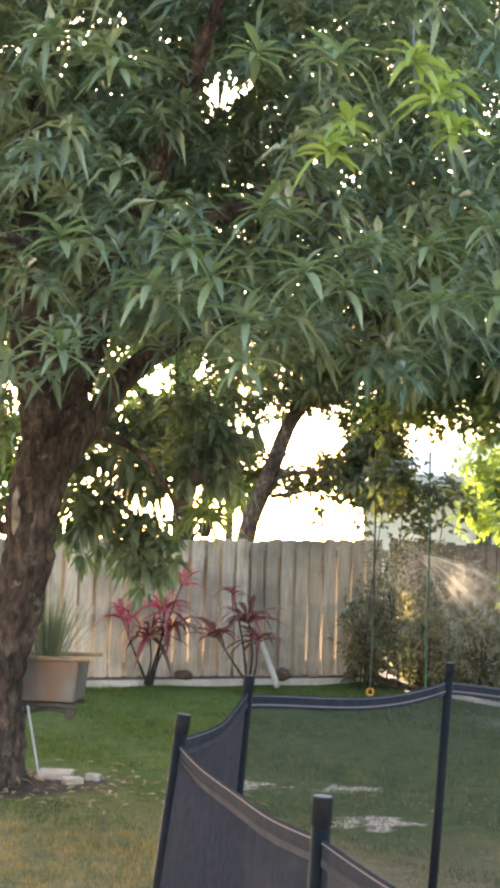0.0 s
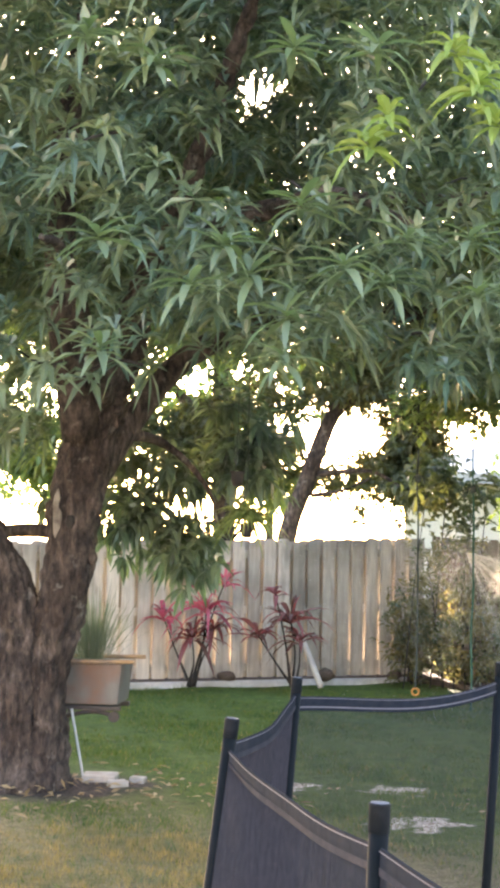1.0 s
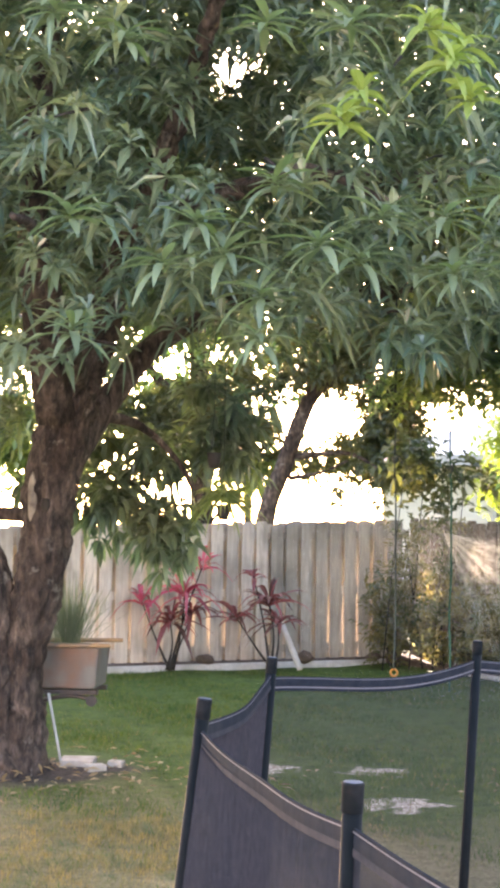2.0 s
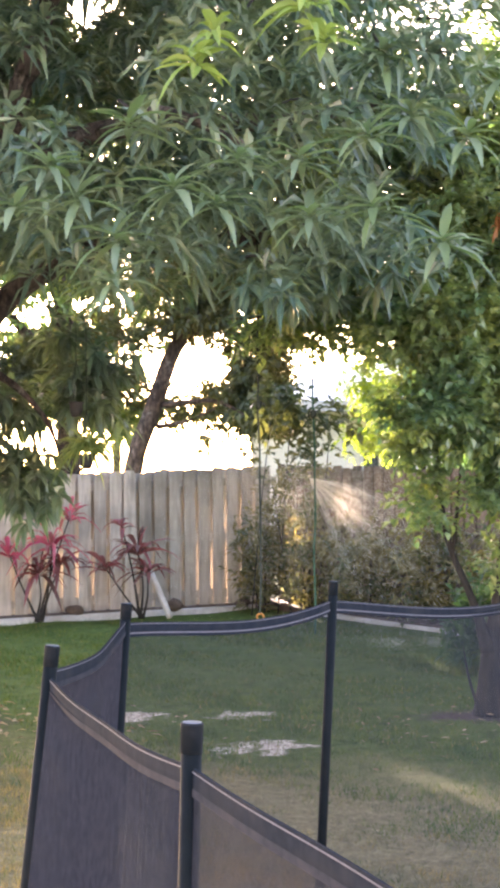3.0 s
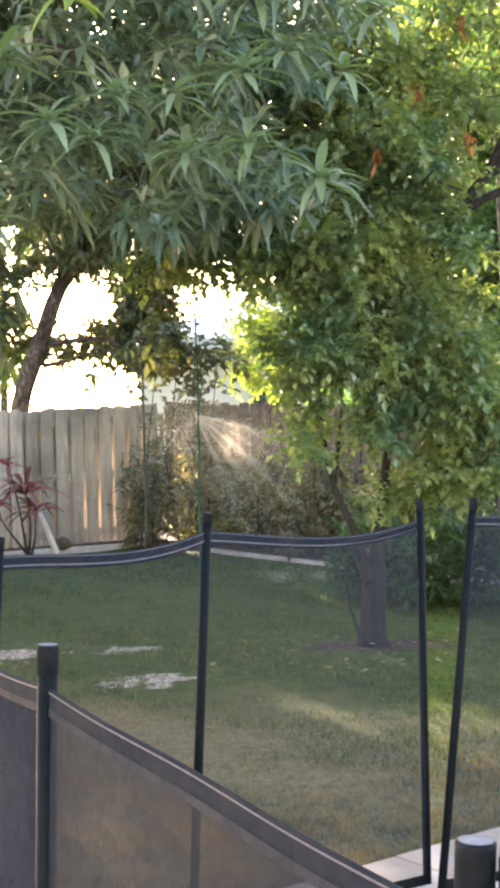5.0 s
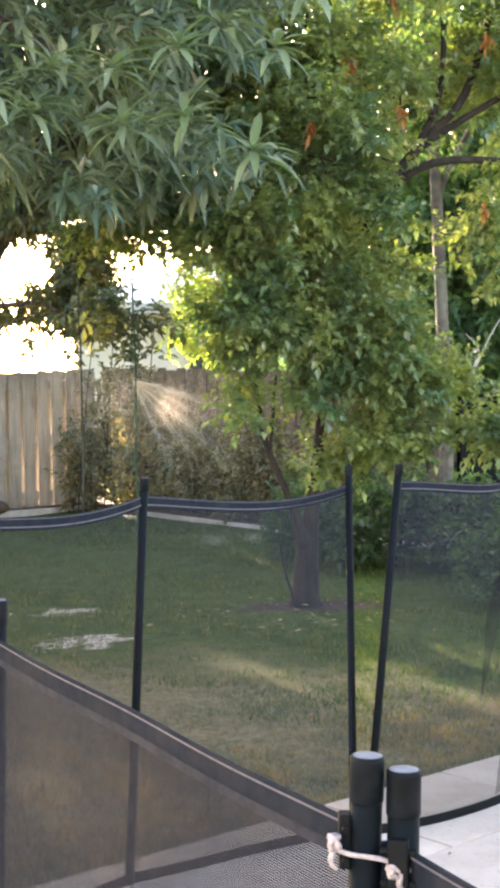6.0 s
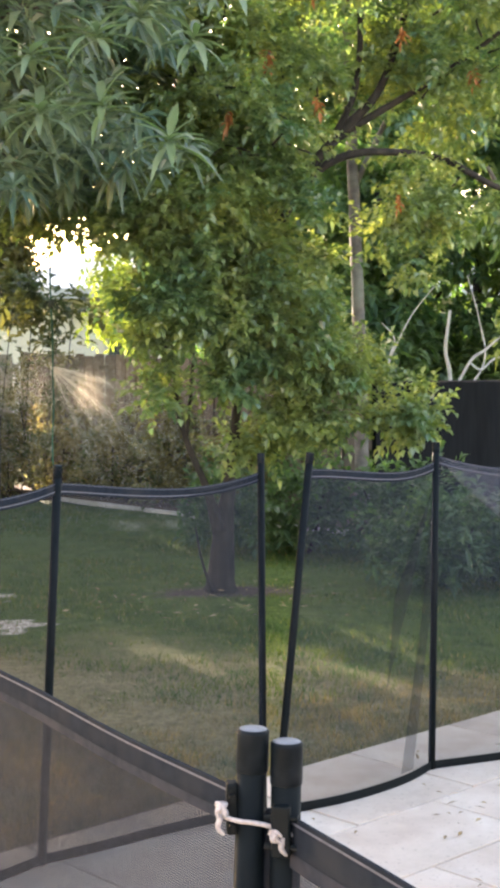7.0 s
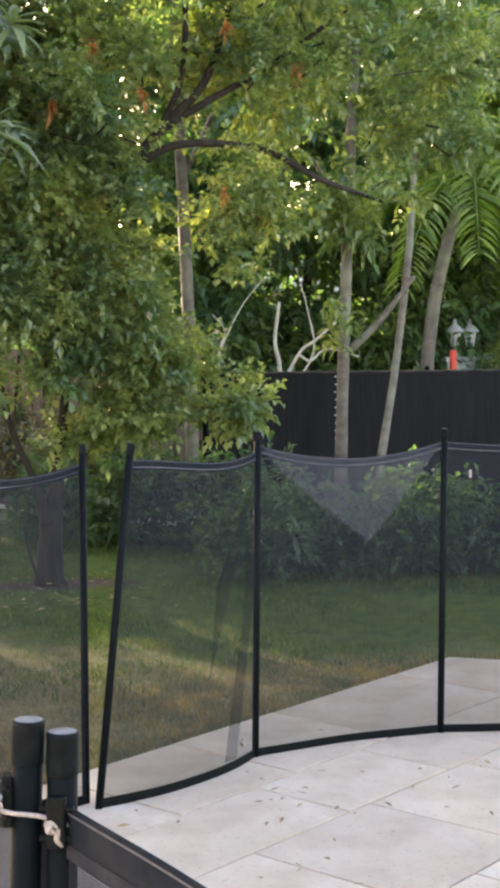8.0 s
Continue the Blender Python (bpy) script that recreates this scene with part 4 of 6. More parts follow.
    part("fine_branching", tw, BARK_DARK, t, "thin brown twigs", True)["kind"] = "stuff"
    return t


mango_tree()

# ---- leafy tree on the lawn ----


def lawn_tree():
    t = thing("leafy_tree", "small leafy tree with several stems and lime-green foliage", "tree", at=(1.82, 12.0, 0))
    limb("trunk", [(1.82, 12.0, -0.06, 0.14), (1.82, 12.0, 0.08, 0.095), (1.84, 12.0, 0.45, 0.07), (1.88, 12.0, 0.8, 0.034), (1.98, 11.95, 1.6, 0.03), (2.12, 11.85, 2.3, 0.036), (2.33, 11.7, 2.72, 0.036), (2.56, 11.55, 3.0, 0.03), (2.78, 11.45, 3.26, 0.026), (2.95, 11.4, 3.8, 0.018)], BARK_DARK, t, 14, 0.07, 41)
    limb("stem", [(1.8, 11.95, 0.4, 0.05), (1.71, 11.95, 0.71, 0.026), (1.56, 11.92, 1.07, 0.02), (1.5, 11.9, 1.42, 0.013), (1.47, 11.8, 1.8, 0.005)], BARK_DARK, t, 8, 0.06, 42)
    limb("stem", [(1.58, 11.92, 1.03, 0.012), (1.61, 11.9, 1.36, 0.01), (1.64, 11.8, 1.85, 0.004)], BARK_DARK, t, 8, 0.06, 43)
    limb("stem", [(1.86, 12.05, 0.45, 0.05), (1.93, 12.05, 1.0, 0.026), (1.9, 12.0, 1.7, 0.022), (1.6, 11.8, 2.5, 0.016), (1.1, 11.4, 3.0, 0.008)], BARK_DARK, t, 8, 0.06, 44)
    limb("limb", [(2.2, 11.8, 2.45, 0.03), (2.36, 11.68, 2.7, 0.03), (2.55, 11.58, 2.83, 0.028), (2.8, 11.5, 2.86, 0.025), (3.2, 11.5, 2.82, 0.022), (3.56, 11.5, 2.65, 0.02), (4.05, 11.5, 2.5, 0.01)], BARK_DARK, t, 8, 0.05, 45)
    limb("limb", [(2.33, 11.7, 2.72, 0.028), (2.52, 11.58, 2.94, 0.027), (2.76, 11.5, 3.1, 0.024), (3.2, 11.4, 3.36, 0.018), (3.8, 11.3, 3.8, 0.012)], BARK_DARK, t, 8, 0.05, 46)
    limb("limb", [(2.5, 11.58, 2.94, 0.024), (2.62, 11.42, 3.3, 0.02), (2.55, 11.2, 3.9, 0.016), (2.2, 11.0, 4.5, 0.012)], BARK_DARK, t, 8, 0.05, 47)
    limb("sucker", [(1.74, 11.9, 0.0, 0.012), (1.66, 11.85, 0.25, 0.008), (1.62, 11.8, 0.45, 0.004)], BARK_DARK, t, 6, 0.05, 48)
    rng = np.random.default_rng(12)
    low = [(1.88, 11.6, 1.85, 0.62, 0.55, 0.55, 3), (2.25, 11.5, 1.65, 0.6, 0.55, 0.55, 2.4), (1.42, 11.6, 1.5, 0.16, 0.22, 0.4, 0.8), (1.65, 11.5, 2.4, 0.65, 0.5, 0.45, 2.5),
           (2.55, 11.6, 1.3, 0.42, 0.4, 0.35, 1.5), (2.35, 11.7, 1.08, 0.35, 0.3, 0.25, 0.8), (1.5, 11.45, 2.0, 0.36, 0.4, 0.5, 2.0), (1.5, 11.2, 2.4, 0.4, 0.3, 0.3, 1.4),
           (1.32, 11.6, 1.12, 0.08, 0.15, 0.16, 0.25), (2.1, 12.1, 1.02, 0.35, 0.3, 0.16, 0.4), (2.95, 11.5, 1.08, 0.14, 0.2, 0.24, 0.4), (1.7, 11.5, 2.7, 0.7, 0.5, 0.35, 1.8)]
    p, d = boughs(low, 150, 30, 0.15, rng)
    keep = p[:, 2] > 0.84 + 0.1 * field(p, 0.15, 3)
    v, f = sprays(p[keep], d[keep] + np.array([0, -0.35, 0.2]), rng, 4, 0.05, 0.043, 0.034, 0.12)
    raw("crown", v, f, GREEN, t, "lime-green drooping leaves", "stuff")
    high = [(1.6, 11.2, 3.7, 0.5, 0.4, 0.4, 1.7), (1.15, 11.9, 3.35, 0.5, 0.4, 0.6, 3.4), (1.1, 12.0, 3.9, 0.5, 0.4, 0.4, 1.4), (2.0, 11.2, 3.1, 0.9, 0.6, 0.5, 2.6), (2.7, 11.3, 3.35, 0.8, 0.6, 0.55, 2.2), (1.4, 11.5, 3.2, 0.7, 0.5, 0.55, 2), (2.4, 11.2, 4.1, 1.2, 0.7, 0.6, 3), (3.6, 11.2, 4.1, 1.1, 0.7, 0.5, 2.4),
            (3.2, 11.4, 2.75, 0.42, 0.4, 0.5, 1.4), (2.95, 11.5, 2.3, 0.45, 0.35, 0.28, 0.6), (0.62, 12.0, 2.62, 0.45, 0.4, 0.22, 1.0), (1.05, 11.7, 2.6, 0.45, 0.4, 0.36, 1.7), (0.85, 11.9, 2.95, 0.5, 0.4, 0.25, 1.2),
            (4.3, 11.5, 3.0, 0.35, 0.4, 0.6, 1.3), (3.4, 11.5, 3.4, 0.6, 0.4, 0.35, 1.0), (4.6, 11.4, 3.7, 0.6, 0.4, 0.4, 1.0), (1.9, 12.1, 3.1, 0.65, 0.4, 0.5, 2.4), (1.5, 12.2, 3.7, 0.6, 0.4, 0.4, 1.6)]
    p, d = boughs(high, 262, 24, 0.17, rng)
    # the limbs stand clear of the leaves where they fork
    hollow = (p[:, 0] > 2.42) & (p[:, 0] < 3.2) & (p[:, 1] < 11.75) & (np.abs(p[:, 2] - 2.95 - 0.1 * field(p, 0.2, 14)) < 0.24)
    keep = ~hollow | (rng.uniform(0, 1, len(p)) < 0.2)
    p, d = p[keep], d[keep]
    v, f = sprays(p, d + np.array([0, -0.35, 0.2]), rng, 4, 0.048, 0.04, 0.033, 0.12)
    raw("upper_crown", v, f, GREEN, t, "open upper crown of small green leaves", "stuff")
    for x, z in ((2.17, 3.7), (1.92, 3.31), (2.72, 3.47), (1.69, 2.96), (2.7, 2.5), (2.21, 3.05), (3.15, 3.23)):
        q = np.array([[x, 10.75, z], [x + 0.01, 10.76, z - 0.03]])
        v, f = sprays(q, np.tile([0.1, -0.3, -1.0], (2, 1)), rng, 3, 0.05, 0.026, 0.018, 1.0)
        raw("dead_sprig", v, f, SENESCENT, t, "orange dying sprig")
    tw = bmesh.new()
    for i in rng.choice(len(p), 160, replace=False):
        a = p[i]
        b = a + unit(np.array([2.4, 11.6, 3.0]) - a + rng.normal(0, 0.5, 3)) * rng.uniform(0.12, 0.32)
        tube(tw, [(*a, 0.003), (*((a + b) / 2 + rng.normal(0, 0.04, 3)), 0.005), (*b, 0.008)], 5, 2)
    part("fine_branching", tw, BARK_DARK, t, "thin dark twigs", True)["kind"] = "stuff"
    return t


lawn_tree()

# ---- trees beyond the fences ----


def far_tree(label, stems, blobs, n, material, bark, seed, leaf=0.11, gaps=-0.4):
    t = thing("tree", label, "tree", "trees beyond the fences", (stems[0][0][0], stems[0][0][1], 0))
    for i, s in enumerate(stems):
        limb("trunk" if i == 0 else "limb", s, bark, t, 10 if i == 0 else 7, 0.06, seed + i)
    rng = np.random.default_rng(seed)
    p, d = in_blobs(blobs, n, rng, 0.25)
    p = p[(field(p, 0.5, seed) > gaps) & sun_gaps(p, leaf)]
    d = rng.normal(0, 1, p.shape)
    v, f = sprays(p, d, rng, 3, leaf, leaf * 0.54, leaf * 0.5, 0.4, 1)
    raw("crown", v, f, material, t, "", "stuff")
    return t


far_tree("slanting brown-trunked tree leaning behind the white fence", [
    [(-1.6, 22.5, -0.05, 0.16), (-1.37, 22.5, 1.66, 0.13), (-1.12, 22.5, 2.42, 0.12), (-0.9, 22.5, 3.06, 0.11), (-0.72, 22.5, 3.4, 0.1), (-0.2, 22.5, 4.2, 0.08), (0.6, 22.5, 5.5, 0.05)],
    [(-0.78, 22.5, 3.35, 0.07), (-0.3, 22.4, 3.6, 0.05), (0.6, 22.3, 3.75, 0.03)],
    [(-0.98, 22.5, 2.5, 0.05), (-0.24, 22.2, 2.54, 0.03), (0.22, 22.0, 2.3, 0.015)],
    [(-1.05, 22.5, 2.2, 0.04), (-0.6, 22.3, 2.28, 0.025), (-0.24, 22.2, 2.44, 0.012)]],
    [(-0.3, 22.5, 4.3, 1.0, 0.8, 0.55, 2), (1.2, 22.5, 4.6, 1.3, 0.8, 0.6, 2.2), (0.4, 22, 5.5, 2.2, 1, 0.8, 3), (0.6, 22.2, 3.45, 0.7, 0.4, 0.3, 0.7), (0.35, 22, 2.25, 0.4, 0.4, 0.2, 0.2), (-0.2, 22.3, 3.75, 0.7, 0.4, 0.3, 0.8), (1.5, 22.2, 3.7, 0.8, 0.5, 0.35, 0.9), (0.5, 22.1, 2.95, 0.4, 0.3, 0.4, 0.45), (0.0, 22.2, 3.1, 0.45, 0.3, 0.4, 0.5), (0.5, 22.2, 2.4, 0.45, 0.3, 0.35, 0.4), (-1.5, 22.3, 3.6, 0.7, 0.4, 0.4, 0.6), (0.0, 22.4, 2.75, 0.9, 0.4, 0.6, 1.4), (-0.6, 22.6, 3.7, 0.6, 0.4, 0.3, 0.5)],
    5000, OLIVE, BARK, 51, 0.1, -0.4)
far_tree("broad green-crowned tree with thick trunk behind the white fence", [
    [(-2.45, 24, -0.05, 0.2), (-2.5, 24, 2.5, 0.16), (-2.55, 24, 4.2, 0.14), (-2.7, 24, 6, 0.1)],
    [(-2.55, 24, 3.0, 0.1), (-3.4, 24, 4.0, 0.07), (-4.5, 24, 5.0, 0.04)],
    [(-4.6, 22.8, -0.05, 0.16), (-4.5, 22.8, 2.0, 0.13), (-4.8, 22.8, 4.5, 0.08)]],
    [(-2.6, 24, 5.6, 2.6, 1.4, 1.9, 6), (-5.4, 23.5, 5.2, 1.9, 1.3, 1.8, 4), (-3.6, 23.8, 7.2, 2.4, 1.2, 1.2, 3), (-3.0, 23.6, 4.0, 1.2, 0.8, 0.5, 1), (-1.7, 23.3, 2.4, 0.5, 0.4, 0.35, 0.35), (-4.2, 22.8, 2.6, 0.9, 0.5, 0.6, 1), (-5.2, 22.6, 2.9, 0.8, 0.5, 0.8, 2.2), (-3.6, 23.8, 3.3, 0.9, 0.5, 0.3, 0.7), (-2.6, 23.6, 3.5, 1.2, 0.5, 0.5, 0.9), (-3.1, 23.6, 3.7, 0.6, 0.5, 0.4, 0.8), (-3.2, 23.4, 3.0, 0.8, 0.4, 0.3, 0.7)],
    3700, GREEN, BARK, 61, 0.15, -0.45)
# added tree, its clumps set along the sun's rays to shade the lawn
far_tree("low bushy green tree added behind the white fence to shade the lawn", [
    [(-2.45, 23.4, -0.05, 0.05), (-2.35, 23.4, 2.04, 0.035), (-2.25, 23.4, 3.04, 0.012)], [(-2.4, 23.4, 1.44, 0.03), (-1.45, 23.4, 2.44, 0.02), (-0.95, 23.4, 3.04, 0.008)]],
    [(-2.55, 23.4, 2.79, 0.7, 0.4, 0.42, 2), (-1.45, 23.4, 2.69, 0.8, 0.4, 0.4, 1.2), (-0.65, 23.4, 2.54, 0.7, 0.4, 0.35, 0.9), (-3.55, 23.4, 3.14, 0.65, 0.4, 0.5, 2.6), (-1.75, 23.5, 2.99, 0.8, 0.4, 0.38, 1.8), (-2.8, 23.4, 3.19, 0.55, 0.4, 0.5, 2.6), (-1.9, 23.5, 3.14, 0.6, 0.35, 0.16, 2), (-2.6, 23.4, 3.39, 0.35, 0.3, 0.3, 1.4), (-2.25, 23.4, 3.26, 0.35, 0.3, 0.32, 2.2)],
    2500, OLIVE, BARK_DARK, 57, 0.1, -0.35)
# unseen crown, added to keep the low sun off patio and fence
far_tree("tall dense tree added far behind the white fence to block the sun", [
    [(-6.4, 31, -0.05, 0.4), (-6.4, 31, 4, 0.32), (-6.2, 31, 7, 0.2), (-6.0, 31, 9, 0.1)], [(-6.4, 31, 4.5, 0.15), (-8, 31, 7, 0.08)], [(-6.3, 31, 5, 0.15), (-4.6, 31, 7.5, 0.08)]],
    [(-6.3, 31, 8.0, 3.2, 2, 2.4, 5), (-4.2, 30.6, 7.2, 1.6, 1.3, 1.3, 2), (-8.4, 31, 7.0, 1.8, 1.5, 1.5, 2), (-3.8, 30.5, 6.1, 1.6, 0.8, 0.7, 1.6), (-3.2, 30.5, 4.15, 1.5, 0.6, 0.4, 1.0)],
    4200, DARK, BARK, 66, 0.22, -0.7)
# added small crown that shuts off a patch of sun by the patio
far_tree("slim tree with a small round crown, added far back to block the sun", [
    [(-2.5, 31, -0.05, 0.09), (-2.45, 31, 3, 0.07), (-2.5, 31, 5.4, 0.03)]],
    [(-2.5, 31, 5.0, 1.3, 0.5, 0.85, 4), (-1.4, 31, 5.5, 0.7, 0.4, 0.4, 0.8)], 1300, OLIVE, BARK, 64, 0.1, -0.8)
far_tree("sunlit yellow-green shrub tree beside the house", [
    [(2.4, 21.0, -0.05, 0.05), (2.45, 21, 1.4, 0.035), (2.4, 21, 2.6, 0.012)]],
    [(2.3, 20.5, 2.3, 0.7, 0.5, 0.6, 2.2), (1.75, 20.3, 2.6, 0.45, 0.4, 0.35, 1.2), (1.65, 20.4, 1.95, 0.35, 0.3, 0.25, 0.7), (2.8, 20.5, 3.3, 1.0, 0.7, 0.6, 2), (1.5, 20.5, 3.6, 0.8, 0.5, 0.4, 1)],
    850, YELLOW_GREEN, BARK_DARK, 71, 0.075, -0.3)
DARK_BLOBS = ((3.7, 21.6, 3.8, 1.5, 0.8, 1.9), (5.65, 18.4, 2.0, 0.8, 0.6, 1.0), (3.4, 19.2, 3.6, 0.9, 0.7, 1.6), (4.6, 19.4, 4.2, 1.2, 0.8, 1.9), (8.0, 18.6, 2.2, 1.2, 0.6, 1.3), (6.6, 17.8, 3.0, 1.6, 0.9, 1.7), (9.0, 17.8, 3.0, 1.6, 0.9, 1.7), (4.2, 17.6, 2.6, 0.8, 0.7, 1.4), (5.2, 19.5, 3.4, 2.2, 1.3, 2.2), (8.0, 20.0, 3.4, 2.4, 1.3, 2.4), (11.0, 20, 3.5, 2.2, 1.3, 2.6))
for k, (x, y, z, a, b, c) in enumerate(DARK_BLOBS):
    far_tree("dense deep green tree behind the black fence", [
        [(x, y, -0.05, 0.09), (x + 0.1, y, 1.8, 0.06), (x + 0.2, y, 3.4, 0.04)], [(x, y, 1.6, 0.04), (x + 0.7, y, 2.7, 0.02)]],
        [(x, y, z, a, b, c, 3), (x + 0.4, y - 0.3, z + 2.4, a, b, 1.2, 1.6), (x, y - 0.4, 1.4, a * 0.95, 0.7, 0.9, 1.8)], 2200, DEEP_GREEN, BARK_DARK, 81 + 5 * k, 0.13, -0.6)
far_tree("grey-trunked tree with high green crown beside the black fence", [
    [(4.55, 13.9, -0.05, 0.065), (4.57, 13.9, 0.8, 0.052), (4.6, 13.9, 1.7, 0.048), (4.66, 13.9, 3.3, 0.045), (4.75, 13.9, 5.0, 0.035)],
    [(4.6, 13.9, 1.5, 0.035), (4.85, 13.8, 1.75, 0.028), (5.15, 13.7, 2.15, 0.015)],
    [(4.64, 13.9, 2.6, 0.025), (4.3, 13.8, 3.1, 0.015)]],
    [(4.6, 13.8, 4.6, 1.2, 0.8, 0.8, 3), (4.5, 13.7, 2.5, 0.35, 0.3, 0.7, 1.2), (4.55, 13.7, 1.85, 0.3, 0.25, 0.3, 0.6), (5.2, 13.8, 3.6, 0.6, 0.4, 0.5, 1), (3.9, 13.7, 3.6, 0.6, 0.5, 0.6, 1.2), (4.0, 13.8, 2.3, 0.4, 0.3, 0.3, 0.5)],
    1500, GREEN, BARK_GREY, 101, 0.09, -0.3)
far_tree("slender grey-trunked tree behind the leafy tree", [
    [(3.35, 14.2, -0.05, 0.07), (3.34, 14.2, 1.2, 0.056), (3.31, 14.2, 2.2, 0.052), (3.27, 14.2, 3.2, 0.047), (3.2, 14.2, 5.0, 0.035)],
    [(3.3, 14.2, 3.0, 0.03), (3.7, 14.2, 3.8, 0.015)]],
    [(3.2, 14.2, 5.0, 1.2, 0.8, 0.7, 2), (3.7, 14.2, 4.2, 0.6, 0.5, 0.4, 1), (2.6, 14, 4.2, 0.7, 0.5, 0.5, 1)], 600, GREEN, BARK_GREY, 111, 0.1, -0.4)
far_tree("leaning slender trunk beside the black fence", [
    [(4.72, 13.6, -0.05, 0.045), (4.82, 13.6, 0.7, 0.036), (4.98, 13.7, 1.4, 0.032), (5.14, 13.8, 2.35, 0.03), (5.25, 13.9, 3.4, 0.025)]],
    [(5.4, 13.9, 3.6, 0.6, 0.5, 0.4, 1), (5.2, 13.9, 4.2, 0.7, 0.5, 0.4, 1)], 300, GREEN, BARK_GREY, 121, 0.09, -0.4)


def bare_shrub():
    t = thing("pruned_shrub", "pruned shrub of pale bare branching stems", "shrub", at=(4.56, 15.75, 0))
    rows = [[(4.15, 14.3, -0.05, 0.05), (4.14, 14.3, 1.0, 0.045), (4.12, 14.2, 1.4, 0.04), (4.08, 14.2, 1.62, 0.035), (4.12, 14.2, 1.95, 0.028)],
            [(4.13, 14.25, 1.2, 0.035), (4.3, 14.2, 1.52, 0.03), (4.42, 14.15, 1.62, 0.026), (4.6, 14.1, 1.78, 0.018)],
            [(4.3, 14.2, 1.5, 0.025), (4.4, 14.2, 1.45, 0.022), (4.55, 14.2, 1.55, 0.02), (4.85, 14.2, 1.48, 0.014)],
            [(4.15, 14.3, 1.1, 0.03), (4.45, 14.3, 1.5, 0.02), (4.4, 14.3, 1.9, 0.012), (4.3, 14.3, 2.25, 0.008)],
            [(4.42, 14.15, 1.62, 0.018), (4.35, 14.1, 1.85, 0.012), (4.32, 14.1, 2.0, 0.008)],
            [(3.6, 14.3, -0.05, 0.03), (3.6, 14.3, 1.4, 0.025), (3.66, 14.3, 1.7, 0.015), (3.55, 14.3, 1.85, 0.01)],
            [(3.62, 14.3, 1.55, 0.018), (3.8, 14.3, 1.9, 0.012), (4.0, 14.3, 2.15, 0.008)]]
    for i, r in enumerate(rows):
        r = [(0.37 + (x - 0.37) * 1.122, y + 1.45, max(-0.05, 1.56 + (z - 1.56) * 1.122), w * 0.5) for x, y, z, w in r]
        limb("branch", r, BARK_PALE, t, 7, 0.05, 130 + i)
    return t


bare_shrub()


def palm(at, trunk, crown, label, seed, fronds=11, length=1.7):
    t = thing("palm_tree", label, "palm tree", at=at)
    limb("trunk", trunk, BARK_GREY, t, 12, 0.04, seed)
    rng = np.random.default_rng(seed)
    for k in range(fronds):
        th = 2.4 * k + rng.normal(0, 0.2)
        rise = rng.uniform(-0.1, 0.9)
        L = length * rng.uniform(0.8, 1.15)
        pts = []
        for s in np.linspace(0, 1, 9):
            r = L * s * math.cos(rise * (1 - 0.4 * s))
            z = L * (s * math.sin(rise) - 0.75 * s * s)
            pts.append((crown[0] + r * math.cos(th), crown[1] + r * math.sin(th), crown[2] + z, 0.014 * (1 - s) + 0.003))
        rib = part("frond", tube(bmesh.new(), pts, 5, 2), PALM, t, "arching feathery frond", True)
        line = smooth_line(pts, 7)[5:, :3]
        way = unit(np.gradient(line, axis=0))
        side = unit(np.cross(way, np.array([0, 0, 1.0])))
        R, W, LL = [], [], []
        for sgn in (-1, 1):
            R.append(line)
            W.append(side * sgn + way * 0.6 + rng.normal(0, 0.1, line.shape) + np.array([0, 0, 0.1]))
            LL.append(np.linspace(0.45, 0.2, len(line)))
        m = 2 * len(line)
        v, f = leaves(np.concatenate(R), np.concatenate(W), np.concatenate(LL), np.full(m, 0.038), rng.uniform(0.3, 0.6, m), rng, 3)
        raw("feathering", v, f, PALM, rib, "", "stuff")
    return t


palm((6.15, 15.9, 0), [(6.15, 15.9, -0.05, 0.08), (6.22, 15.9, 1.4, 0.068), (6.36, 15.9, 2.3, 0.064), (6.66, 15.9, 3.3, 0.055)], (6.68, 15.9, 3.35), "palm with grey ringed trunk and arching fronds", 141, 16, 1.8)
palm((7.5, 16.4, 0), [(7.5, 16.4, -0.05, 0.1), (7.5, 16.4, 2.0, 0.085), (7.4, 16.4, 3.3, 0.07)], (7.4, 16.4, 3.3), "slim palm with pale trunk rising behind the fence", 151, 10, 1.5)


def shrubs(name, label, blobs, n, material, seed, leaf, floor_z=0.0, pairs=3, narrow=0.45, stems=3, thick=0.014):
    t = thing(name, label, "shrub", "", (blobs[0][0], blobs[0][1], 0))
    rng = np.random.default_rng(seed)
    for k, (x, y, z, a, b, c, s) in enumerate(blobs):
        for j in range(stems):
            e = rng.uniform(-0.7, 0.7, 2) * (a, b)
            limb("stem", [(x + e[0] * 0.2, y + e[1] * 0.2, -0.04, thick), (x + e[0] * 0.6, y + e[1] * 0.6, z * 0.6, thick * 0.7), (x + e[0], y + e[1], z + c * 0.5, 0.005)], BARK_DARK, t, 6, 0.05, seed + k * 3 + j)
    p, d = in_blobs(blobs, n, rng, 0.45)
    p = p[(p[:, 2] > floor_z + 0.04) & sun_gaps(p, leaf)]
    d = unit(rng.normal(0, 0.6, p.shape) + np.array([0, -0.4, 0.5]))
    v, f = sprays(p, d, rng, pairs, leaf, leaf * narrow, leaf * 0.5, -0.1)
    raw("foliage", v, f, material, t, "", "stuff")
    return t


